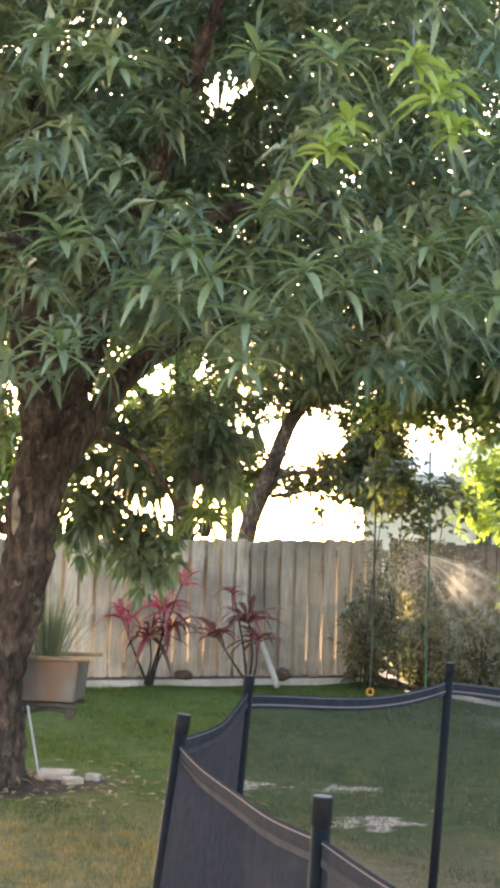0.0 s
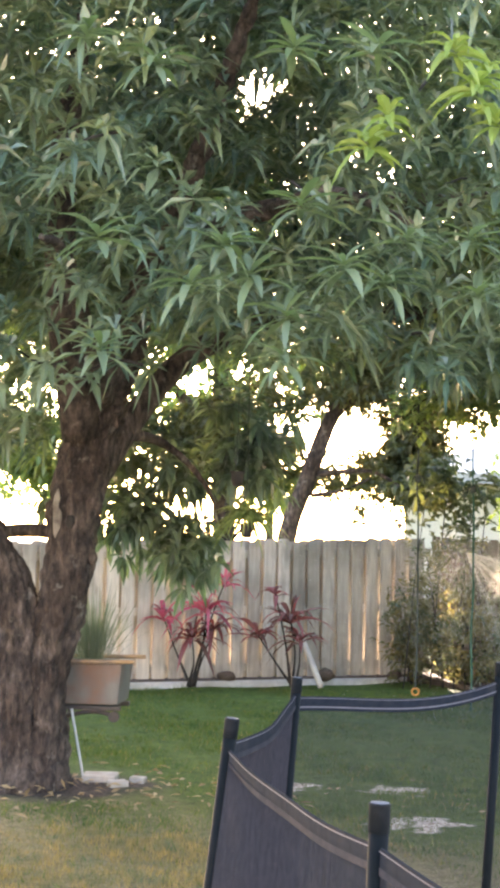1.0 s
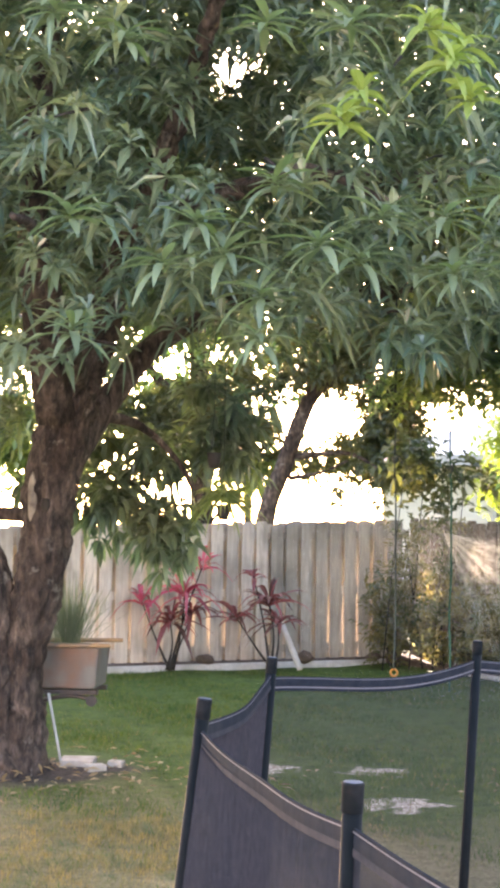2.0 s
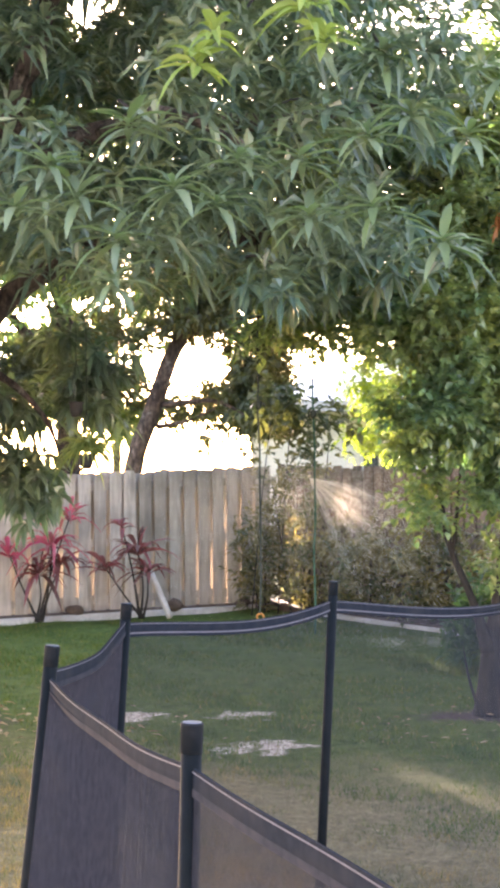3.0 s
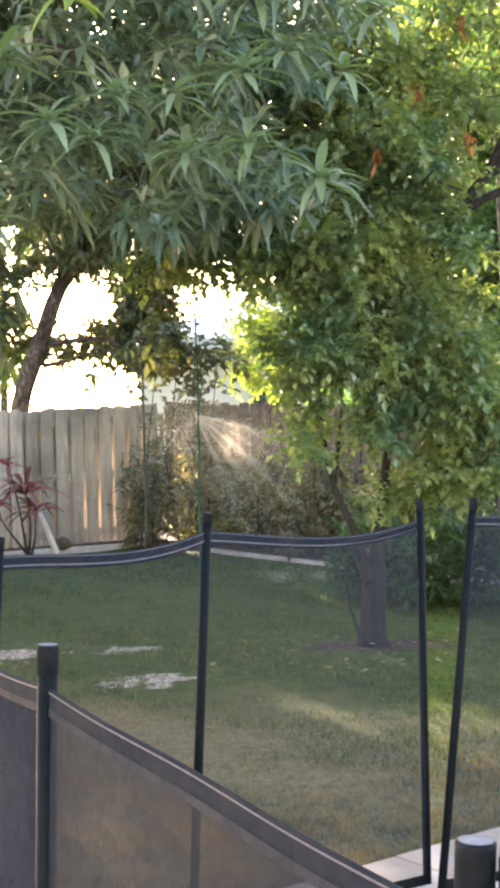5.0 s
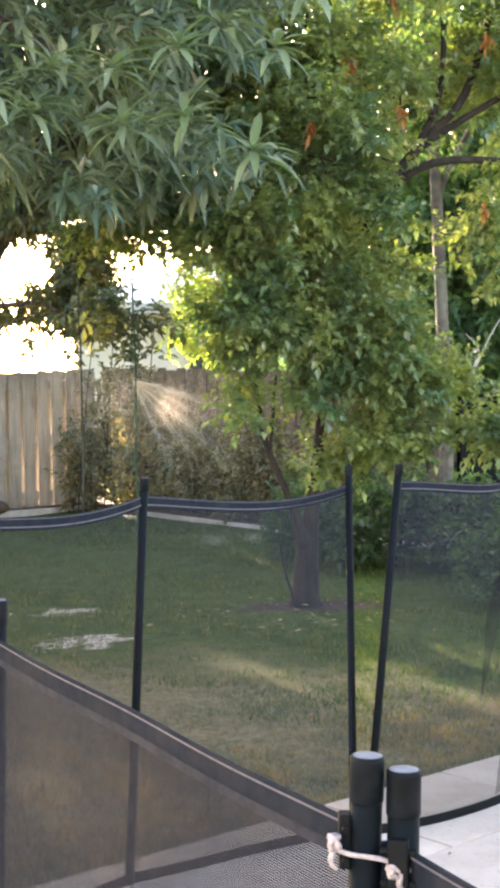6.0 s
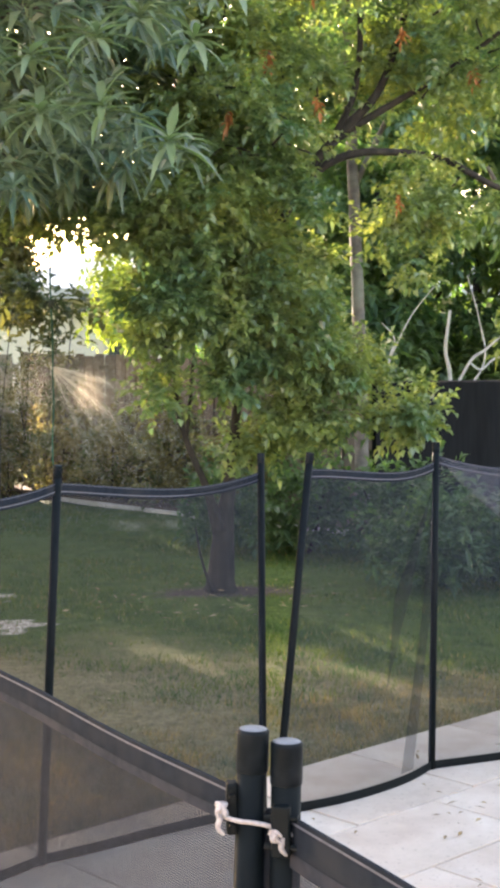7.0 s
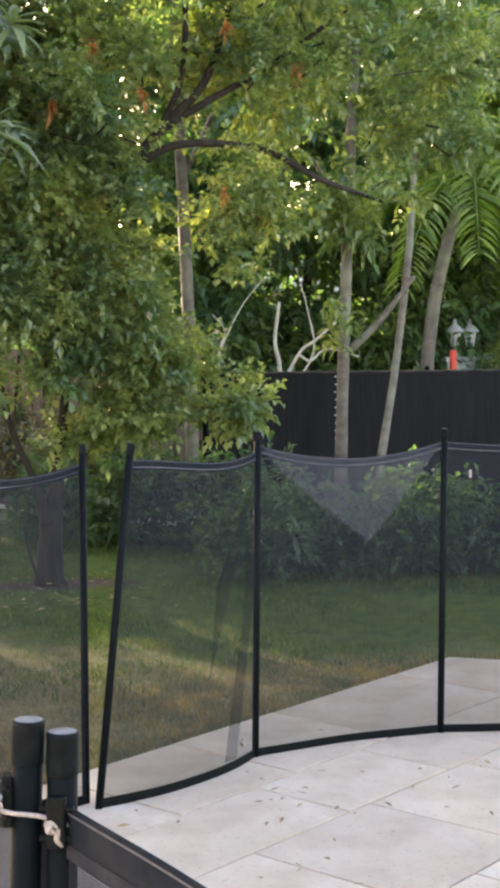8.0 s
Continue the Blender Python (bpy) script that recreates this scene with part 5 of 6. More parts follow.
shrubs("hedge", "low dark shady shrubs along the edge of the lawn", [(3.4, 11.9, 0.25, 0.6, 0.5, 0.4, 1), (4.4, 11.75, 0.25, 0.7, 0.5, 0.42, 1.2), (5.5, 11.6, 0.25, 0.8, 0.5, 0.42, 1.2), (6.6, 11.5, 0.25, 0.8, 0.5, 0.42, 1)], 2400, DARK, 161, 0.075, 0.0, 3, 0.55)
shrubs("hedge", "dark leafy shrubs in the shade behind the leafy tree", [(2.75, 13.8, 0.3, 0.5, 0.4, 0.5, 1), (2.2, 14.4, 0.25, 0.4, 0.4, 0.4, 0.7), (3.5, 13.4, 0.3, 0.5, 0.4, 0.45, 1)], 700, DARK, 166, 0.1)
shrubs("shrub", "rounded shrub glistening with water in the corner of the bed", [(0.4, 18.9, 0.6, 0.36, 0.35, 0.6, 1.3), (0.95, 18.6, 0.5, 0.5, 0.4, 0.5, 1.5), (1.5, 18.0, 0.5, 0.5, 0.4, 0.5, 1.5), (0.75, 18.7, 1.25, 0.55, 0.3, 0.4, 0.7)], 1050, BUSH, 171, 0.085, 0.0, 3, 0.4)
shrubs("shrub", "tall sparse shrub with broad yellowing leaves", [(0.2, 18.6, 1.95, 0.5, 0.35, 0.35, 1.6), (0.5, 18.6, 2.3, 0.4, 0.3, 0.25, 0.9), (0.95, 18.6, 2.1, 0.45, 0.3, 0.16, 0.7), (0.75, 18.6, 1.75, 0.5, 0.3, 0.25, 0.8)], 230, OLIVE, 176, 0.13, 0.0, 2, 0.6, 1, 0.009)
shrubs("shrub", "light green shrub beside the lantern posts", [(7.5, 16.5, 1.2, 0.35, 0.3, 0.5, 1)], 200, GREEN, 186, 0.07)
shrubs("shrub", "large dark shrub against the brown fence", [(2.1, 17.3, 0.5, 0.5, 0.4, 0.6, 1), (2.7, 16.4, 0.5, 0.5, 0.4, 0.55, 1)], 700, BUSH, 181, 0.09)


def cordyline(at, label, heads, seed):
    t = thing("cordyline", label, "plant", "cordylines by the fence", at)
    rng = np.random.default_rng(seed)
    for (x, y, z, L, count, mat_) in heads:
        limb("cane", [(at[0] + rng.normal(0, 0.03), at[1] + rng.normal(0, 0.03), 0.0, 0.018), ((at[0] + x) / 2 + rng.normal(0, 0.03), (at[1] + y) / 2, z * 0.5, 0.009), (x, y, z, 0.007)], BARK_DARK, t, 7, 0.05, seed)
        c = np.array([[x, y, z]])
        v, f = rosettes(c, np.array([[0.0, -0.15, 1.0]]), rng, int(count * 1.45), L * 1.55, 0.052, 0.7, 4, 0.72)
        raw("leaf_head", v, f, mat_, t)
    return t


cordyline((-1.97, 17.95, 0.03), "tall cordyline with crimson leaf heads against the fence", [(-1.84, 17.95, 0.8, 0.36, 16, RED_LEAF), (-1.98, 17.9, 0.52, 0.32, 16, RED_DULL), (-2.3, 17.95, 0.72, 0.24, 10, RED_LEAF), (-1.66, 18.0, 1.1, 0.3, 12, RED_LEAF), (-1.75, 17.9, 0.62, 0.3, 12, RED_DULL)], 191)
cordyline((-0.93, 18.2, 0.03), "bronze-red cordyline with narrow leaves beside the fence", [(-0.95, 18.15, 0.72, 0.34, 16, RED_DULL), (-0.85, 18.15, 0.5, 0.3, 14, RED_DULL), (-1.3, 18.15, 0.55, 0.26, 10, RED_DULL), (-1.12, 18.15, 1.0, 0.2, 5, RED_DULL)], 196)


def prop():
    t = thing("wooden_prop", "pale wooden stake leaning against the fence", "stake", at=(-0.63, 18.3, 0))
    bm = tube(bmesh.new(), [(-0.62, 18.3, 0.0, 0.035), (-0.72, 18.4, 0.22, 0.034), (-0.85, 18.6, 0.48, 0.032)], 10, 3, 0.04, 3)
    part("stake", bm, CURB, t, "", True)


prop()
for k, (x, y, r) in enumerate(((-0.6, 18.75, 0.09), (-1.65, 18.25, 0.08), (0.15, 19.0, 0.07))):
    bm = bmesh.new()
    bmesh.ops.create_icosphere(bm, subdivisions=2, radius=r, matrix=Matrix.Translation((x, y, 0.09)) @ Matrix.Diagonal((1.3, 1, 0.7, 1)))
    for v in bm.verts:
        v.co += Vector((noise.noise(v.co * 14), noise.noise(v.co * 14 + Vector((5, 0, 0))), noise.noise(v.co * 14 + Vector((0, 5, 0))))) * r * 0.35
    tagged(part("rock", bm, SOIL, None, "", True), "dark garden rock lying in the planting bed", "rock", "rocks in the bed")

# ---- planter cart, slabs, hanging pots, ropes ----


def planter_cart():
    t = thing("planter_cart", "old metal tub on a stand with wooden rails, holding tall grass", "planter", at=(-1.66, 12.05, 0))
    x0, x1, y0, y1 = -2.02, -1.53, 11.95, 12.35
    bm = bmesh.new()
    top, bot = 0.74, 0.48
    vs = []
    for z, s in ((bot, 0.9), (top, 1.0), (top, 0.96), (bot + 0.02, 0.87)):
        cx, cy = (x0 + x1) / 2, (y0 + y1) / 2
        vs.append([bm.verts.new((cx + sx * (x1 - x0) / 2 * s, cy + sy * (y1 - y0) / 2 * s, z)) for sx, sy in ((-1, -1), (1, -1), (1, 1), (-1, 1))])
    for a, b in zip(vs, vs[1:]):
        for k in range(4):
            bm.faces.new((a[k], a[(k + 1) % 4], b[(k + 1) % 4], b[k]))
    bm.faces.new(list(reversed(vs[0])))
    bm.faces.new(vs[-1])
    bmesh.ops.bevel(bm, geom=bm.edges[:], offset=0.006, segments=2, affect="EDGES")
    part("tub", bm, TUB, t, "weathered grey and rust-stained tub")
    for y in (y0 - 0.02, y1 + 0.02):
        bm = tube(bmesh.new(), [(x0 - 0.1, y, 0.752, 0.014), (-1.76, y, 0.757, 0.015), (x1 + 0.08, y, 0.762, 0.013)], 8, 3)
        part("rail", bm, ORANGE_WOOD, t, "orange wooden rail", True)
    bm = bmesh.new()
    box(bm, (-1.77, 12.0, 0.455), (0.46, 0.05, 0.03), 0, 0.004)
    part("crossbar", bm, STEEL, t)
    part("crossbar", box(bmesh.new(), (-1.77, 12.3, 0.455), (0.46, 0.05, 0.03), 0, 0.004), STEEL, t)
    for a, b in (((-1.85, 11.95, 0.45), (-1.745, 11.9, 0.0)), ((-1.95, 12.3, 0.45), (-1.98, 12.35, 0.0)), ((-1.97, 11.98, 0.45), (-2.0, 11.95, 0.0))):
        bm = tube(bmesh.new(), [(*a, 0.009), (*b, 0.008)], 8, 3)
        # front legs take a pale colour in place of the light they reflect
        part("leg", bm, PALE_METAL if a[1] < 12 else STEEL, t, "", True)
    bm = tube(bmesh.new(), [(-1.9, 12.0, 0.4, 0.014), (-1.72, 12.0, 0.43, 0.014), (-1.58, 12.0, 0.41, 0.014)], 8, 3)
    part("brace", bm, STEEL, t, "", True)
    bm = bmesh.new()
    bmesh.ops.create_cone(bm, cap_ends=True, segments=20, radius1=0.035, radius2=0.035, depth=0.03, matrix=Matrix.Translation((-1.58, 12.0, 0.4)) @ Matrix.Rotation(1.5708, 4, "X"))
    part("wheel", bm, STEEL, t)
    return t


planter_cart()


def strap_plant(name, label, centre, n, length, spread_, seed, material=STRAP, width=0.012, droop=0.5, rise=1.0):
    t = thing(name, label, "plant", at=centre)
    rng = np.random.default_rng(seed)
    th = rng.uniform(0, 6.28, n)
    tilt = np.abs(rng.normal(0, spread_, n))
    ways = np.stack([np.cos(th) * np.sin(tilt), np.sin(th) * np.sin(tilt), np.cos(tilt) * rise], 1)
    roots = np.array(centre) + np.stack([np.cos(th) * 0.05, np.sin(th) * 0.05, 0 * th], 1) * rng.uniform(0, 2, n)[:, None]
    v, f = leaves(roots, ways, length * rng.uniform(0.6, 1.2, n), np.full(n, width), droop * rng.uniform(0.3, 1.4, n), rng, 5, 0.2)
    raw("leaf_tuft", v, f, material, t)
    return t


strap_plant("grass_plant", "tuft of tall grey-green grass growing in the tub", (-1.77, 12.15, 0.7), 260, 0.6, 0.26, 201, REED, 0.0055, 0.3)


def hanging_pot(at, top, label, seed, leafy):
    t = thing("hanging_pot", label, "hanging plant", at=at)
    x, y, z = at
    bm = spun(bmesh.new(), [(0.03, -0.055), (0.042, -0.02), (0.046, 0.03), (0.05, 0.035), (0.05, 0.045), (0.04, 0.045)], at, 18)
    part("pot", bm, POT, t, "dark plastic pot", True)
    for k in range(3):
        th = 2.1 * k + 0.4
        bm = tube(bmesh.new(), [(x + 0.06 * math.cos(th), y + 0.06 * math.sin(th), z + 0.06, 0.0018), (x, y, z + 0.32, 0.0018)], 6, 2)
        part("hanger", bm, ROPE_DARK, t, "", True)
    bm = tube(bmesh.new(), [(x, y, z + 0.32, 0.002), (x, y, top, 0.002)], 6, 2)
    part("cord", bm, ROPE_DARK, t, "", True)
    if leafy:
        rng = np.random.default_rng(seed)
        n = 240
        th = rng.uniform(0, 6.28, n)
        tilt = np.abs(rng.normal(0.7, 0.35, n))
        ways = np.stack([np.cos(th) * np.sin(tilt), np.sin(th) * np.sin(tilt), np.cos(tilt)], 1)
        v, f = leaves(np.tile([x, y, z + 0.06], (n, 1)), ways, rng.uniform(0.2, 0.37, n), np.full(n, 0.017), rng.uniform(0.5, 1.1, n), rng, 5)
        raw("strap_leaves", v, f, STRAP, t, "arching pale green strap leaves")
    return t


hanging_pot((-0.74, 12.0, 1.63), 2.95, "spider plant in a dark pot hanging from the mango tree", 211, True)
hanging_pot((-0.85, 12.35, 1.98), 2.95, "small dark pot hanging among the mango leaves", 212, False)


def hanging_rope(x, y, top, bottom, knot, label, ring, cord):
    t = thing("hanging_rope", label, "rope", "ropes hanging from the mango tree", (x, y, bottom))
    rng = random.Random(int(x * 100))
    pts = [(x + rng.uniform(-0.006, 0.006), y, z, 0.006) for z in np.linspace(bottom, top, 12)]
    part("rope", tube(bmesh.new(), pts, 8, 3, 0.08, 2), cord, t, "", True)
    bm = bmesh.new()
    bmesh.ops.create_icosphere(bm, subdivisions=2, radius=0.022, matrix=Matrix.Translation((x, y, knot)) @ Matrix.Diagonal((1, 1, 1.4, 1)))
    tube(bm, [(x, y, knot, 0.007), (x + 0.025, y - 0.01, knot + 0.02, 0.006), (x + 0.045, y - 0.01, knot - 0.03, 0.004)], 6, 3)
    tube(bm, [(x, y, knot, 0.007), (x - 0.025, y - 0.01, knot + 0.015, 0.006), (x - 0.04, y - 0.01, knot - 0.025, 0.004)], 6, 3)
    part("knot", bm, ROPE_DARK, t, "", True)
    if ring:
        bm = bmesh.new()
        pts = [(x + 0.022 * math.sin(a), y, bottom - 0.025 + 0.022 * math.cos(a), 0.007) for a in np.linspace(0, 6.2832, 13)]
        tube(bm, pts, 8, 2)
        part("ring", bm, ORANGE, t, "orange plastic ring", True)
    return t


hanging_rope(0.36, 12.1, 3.06, 0.64, 1.98, "dark rope with an orange ring hanging from a limb", True, ROPE_DARK)
hanging_rope(0.715, 12.13, 3.2, 0.5, 1.92, "dark green knotted rope hanging from a limb", False, ROPE_GREEN)

for k, (x, y, sx, sy, turn) in enumerate(((-1.66, 12.0, 0.22, 0.2, 0.1), (-1.5, 11.78, 0.12, 0.1, 0.5), (-1.4, 11.95, 0.1, 0.07, -0.2))):
    bm = bmesh.new()
    box(bm, (x, y, 0.012), (sx, sy, 0.045), turn, 0.008)
    tagged(part("stone_slab", bm, STONE), "broken pale stone slab lying on the grass", "stone", "slabs by the mango tree")


def lantern(x, y, z):
    t = thing("lantern_post", "grey iron lantern on a masonry post beyond the fence", "lantern", "lanterns on posts", (x, y, 0))
    bm = bmesh.new()
    box(bm, (x, y, (z - 0.02) / 2), (0.3, 0.3, z - 0.02), 0, 0.01)
    box(bm, (x, y, z - 0.03), (0.36, 0.36, 0.05), 0, 0.01)
    part("pillar", bm, LANTERN, t)
    k = 1.4

    def turned(name, profile, cloth, sides, label=""):
        part(name, spun(bmesh.new(), [(r * k, h * k) for r, h in profile], (x, y, z), sides), cloth, t, label, sides > 6)

    turned("base", [(0.036, 0), (0.036, 0.0144), (0.0144, 0.0288), (0.0144, 0.072), (0.0432, 0.0864)], LANTERN, 12)
    turned("cage", [(0.036, 0.0864), (0.054, 0.1872), (0.0504, 0.1886), (0.0324, 0.09)], PALE_METAL, 6, "pale glass cage")
    turned("hood", [(0.072, 0.1872), (0.072, 0.198), (0.036, 0.2376), (0.0144, 0.252), (0.0144, 0.2736), (0.00432, 0.2952)], LANTERN, 12)


lantern(7.02, 17.0, 1.46)
lantern(7.25, 17.1, 1.46)
t = thing("red_marker", "small red and orange plastic object on the fence", "garden object", at=(6.23, 15.3, 1.3))
bm = box(bmesh.new(), (6.23, 15.3, 1.43), (0.06, 0.05, 0.2), 0.1, 0.012)
part("body", bm, RED, t)
part("foot", box(bmesh.new(), (6.21, 15.3, 1.32), (0.12, 0.07, 0.05), 0.1, 0.012), ORANGE, t)

# ---- water spray ----


def water_spray():
    """A fan of fine drops thrown from the head in several shafts, thinning to a haze."""
    rng = np.random.default_rng(231)
    head = np.array([0.79, 15.2, 1.5])

    def fan(n, reach, far, dip0, dip1, blur):
        s_ = np.minimum(rng.exponential(reach, n), far)
        dip = rng.uniform(radians(dip0), radians(dip1), n) + rng.normal(0, blur, n)
        return np.stack([head[0] + s_ * np.cos(dip), head[1] + rng.normal(-0.1, 0.15, n) * s_, head[2] + s_ * np.sin(dip) - 0.12 * s_ * s_], 1)

    core = fan(90, 0.12, 0.4, -40, 6, 0.2)
    jets = fan(700, 0.6, 1.35, -62, -6, 0.06)
    shafts = [fan(n, 0.8, 1.6, dip - 2.5, dip + 2.5, 0.045) for n, dip in ((5200, -14), (4200, -25), (7200, -37), (4200, -49), (3200, -64))]
    n = 1400
    x = rng.normal(0.95, 0.5, n)
    fall = np.stack([x, rng.normal(15.25, 0.25, n), np.maximum(1.6 - 0.25 * np.abs(x - 0.75) - rng.exponential(0.45, n), 0.12)], 1)
    n = 8000
    haze = head + np.array([0.1, 0, -0.06]) + rng.normal(0, 1, (n, 3)) * np.array([0.38, 0.2, 0.17])
    n = 20000
    veil = np.stack([rng.normal(0.95, 0.5, n), rng.normal(15.3, 0.3, n), np.maximum(rng.normal(1.1, 0.35, n), 0.15)], 1)
    thrown = [(core, 0.015, 0.04), (jets, 0.012, 0.04)] + [(q, 0.003, 0.006) for q in shafts]
    loose = [(fall, 0.008, 0.02), (haze, 0.002, 0.004), (veil, 0.003, 0.006)]
    p = np.concatenate([q for q, a, b in thrown + loose])
    L = np.concatenate([rng.uniform(a, b, len(q)) for q, a, b in thrown + loose])
    way = np.concatenate([unit(q - head + np.array([0.02, 0, -0.02])) for q, a, b in thrown] + [unit(np.array([0.2, 0.0, -1.0]) + rng.normal(0, 0.1, q.shape)) for q, a, b in loose])
    p[:, 2] = np.maximum(p[:, 2], 0.1)
    m = len(p)
    w = (rng.uniform(0.0008, 0.0018, m) * np.where(L < 0.0065, 1.1, 0.65))[:, None]
    side = unit(np.cross(way, rng.normal(0, 1, way.shape)))
    other = np.cross(way, side)
    a, b = p, p + way * L[:, None]
    verts = np.stack([a, b + side * w, b - side * w * 0.5 + other * w, b - side * w * 0.5 - other * w], 1).reshape(-1, 3)
    tri = np.array([(0, 1, 2), (0, 2, 3), (0, 3, 1), (3, 2, 1)])
    faces = (np.arange(m)[:, None, None] * 4 + tri[None]).reshape(-1, 3)
    ob = raw("water_spray", verts, faces, WATER, None, "fan of sunlit droplets from a lawn sprinkler", "stuff", True)
    ob["category"] = "water"


water_spray()

# ---- pool fence ----
PR = 0.0134


def fence_post(parent, top, base, height):
    b, t = Vector((*base, -0.04)), Vector((*top, height - 0.05))
    d = (t - b).normalized()
    post = part("post", tube(bmesh.new(), [(*b, PR), (*(t + d * 0.04), PR)], 20, 2), POST, parent, "", True)
    bm = spun(bmesh.new(), [(PR + 0.0005, 0.012), (PR + 0.001, 0.013), (PR + 0.001, 0.0455), (PR + 0.0012, 0.0485), (PR - 0.001, 0.0502), (PR - 0.007, 0.0512), (0.001, 0.0515)], (0, 0, 0), 24)
    bm.transform(Matrix.Translation(t) @ d.to_track_quat("Z", "Y").to_matrix().to_4x4())
    cap = part("cap", bm, CAP, post, "grey weathered plastic cap", True)
    # sky sheen on the crown of the cap, put into a paler colour
    cap.data.materials.append(CAP_TOP)
    for poly in cap.data.polygons:
        if abs(poly.normal.dot(d)) > 0.8:
            poly.material_index = 1
    return post


def mesh_panel(parent, a, b, drop0=0.042, drop1=0.042, sag=0.03, bow=0.0, width=0.036, skew=0.0, slump=0.0, weft=False, folds=(), threads=False):
    """A panel between posts (top, base): woven sheet, its threads, and folded hems above and below."""
    (at, ab, ah), (bt, bb, bh) = a, b
    n = 28
    A0, A1, B0, B1 = Vector((*ab, 0.03)), Vector((*at, ah - drop0)), Vector((*bb, 0.03)), Vector((*bt, bh - drop1))
    flat = Vector((B0.x - A0.x, B0.y - A0.y, 0))
    length = flat.length
    out = Vector((flat.y, -flat.x, 0)).normalized()
    way_ = flat.normalized() if weft else out

    def at_(u, v):
        s = u ** (1 + skew) if skew >= 0 else 1 - (1 - u) ** (1 - skew)
        dip = sag * 4 * s * (1 - s)
        lo, hi = A0.lerp(B0, u), A1.lerp(B1, u)
        p = lo.lerp(hi, v)
        p.z -= dip * v
        curve = bow * math.sin(math.pi * u) * (1 - 0.7 * v) + slump * math.sin(math.pi * u) * math.sin(math.pi * min(1.0, v * 1.05)) * 0.6
        ripple = 0.004 * math.sin(u * 9 + v * 3) * math.sin(math.pi * u)
        return p + out * (curve + ripple)

    us = np.linspace(0, 1, n + 1)
    vs = np.linspace(0, 1, 9)
    verts = [at_(u, v) for u in us for v in vs]
    faces = [(i * 9 + j, (i + 1) * 9 + j, (i + 1) * 9 + j + 1, i * 9 + j + 1) for i in range(n) for j in range(8)]
    sheet = raw("mesh_panel", [tuple(v) for v in verts], faces, MESH_NEAR if weft else MESH, parent, "see-through dark woven screen", "", True)
    # upright threads, standing proud of the sheet
    m = int(length / (0.0026 if weft else 0.0021)) if threads or weft else 0
    half_thread = 0.00066 if weft else 0.00035
    tv, tf = [], []
    for i in range(1, m):
        u = (i + random.uniform(-0.3, 0.3) * (not weft)) / m
        col = [at_(u, v) for v in (0, 0.33, 0.67, 1)]
        k = len(tv)
        for c in col:
            tv.append(tuple(c - way_ * half_thread))
            tv.append(tuple(c + way_ * half_thread))
        for j in range(3):
            tf.append((k + 2 * j, k + 2 * j + 1, k + 2 * j + 3, k + 2 * j + 2))
    if weft:
        rows = int(1.15 / 0.0026)
        for j in range(1, rows):
            k = len(tv)
            for i in range(11):
                c = at_(i / 10, j / rows)
                tv.append(tuple(c - out * 0.0004 + Vector((0, 0, half_thread))))
                tv.append(tuple(c - out * 0.0004 - Vector((0, 0, half_thread))))
            for i in range(10):
                tf.append((k + 2 * i, k + 2 * i + 1, k + 2 * i + 3, k + 2 * i + 2))
    if tv:
        raw("thread", tv, tf, THREAD if weft else THREAD_FAR, sheet, "", "stuff")
    # slack cloth folded over on itself
    for cloth, corners in folds:
        fv = [tuple(at_(u, v) + out * 0.008) for u, v in corners]
        raw("slack_fold", fv, [tuple(range(len(fv)))], cloth, sheet, "slack fold of mesh")

    def band(name, v_of, w, material, thick=0.0016, label=""):
        bm = bmesh.new()
        prev = None
        for u in us:
            v = v_of
            c = at_(u, v)
            up = Vector((0, 0, 1))
            ring = [bm.verts.new(c + out * s * thick + up * h) for s, h in ((-1, -w), (1, -w), (1.6, -w * 0.5), (1, 0), (-1, 0), (-1.6, -w * 0.5))]
            if prev:
                for k in range(6):
                    bm.faces.new((prev[k], ring[k], ring[(k + 1) % 6], prev[(k + 1) % 6]))
            else:
                bm.faces.new(ring)
            prev = ring
        bm.faces.new(list(reversed(prev)))
        bmesh.ops.recalc_face_normals(bm, faces=bm.faces[:])
        return part(name, bm, material, sheet, label)

    band("top_hem", 1.0, width, HEM, 0.0016, "dark grey folded vinyl hem")
    band("bottom_hem", 0.01, 0.032, POST, 0.002, "dark vinyl hem along the paving")
    # a stitched line along the top and a paler doubled strip below it
    for h, tall, cloth, label in ((0.003, 0.0022, STITCH, "pale stitched line"), (width * 0.68, width * 0.3 if weft or threads else 0.004, HEM_EDGE if weft or threads else STITCH, "paler doubled edge")):
        sv, sf = [], []
        for i, u in enumerate(us):
            c = at_(u, 1.0)
            for sgn in (-1, 1):
                q = c + out * (sgn * 0.0032) - Vector((0, 0, h))
                sv += [tuple(q), tuple(q - Vector((0, 0, tall)))]
            if i:
                k = 4 * i
                sf += [(k - 4, k - 3, k + 1, k), (k - 2, k - 1, k + 3, k + 2)]
        raw("stitching", sv, sf, cloth, sheet, label)
    return sheet


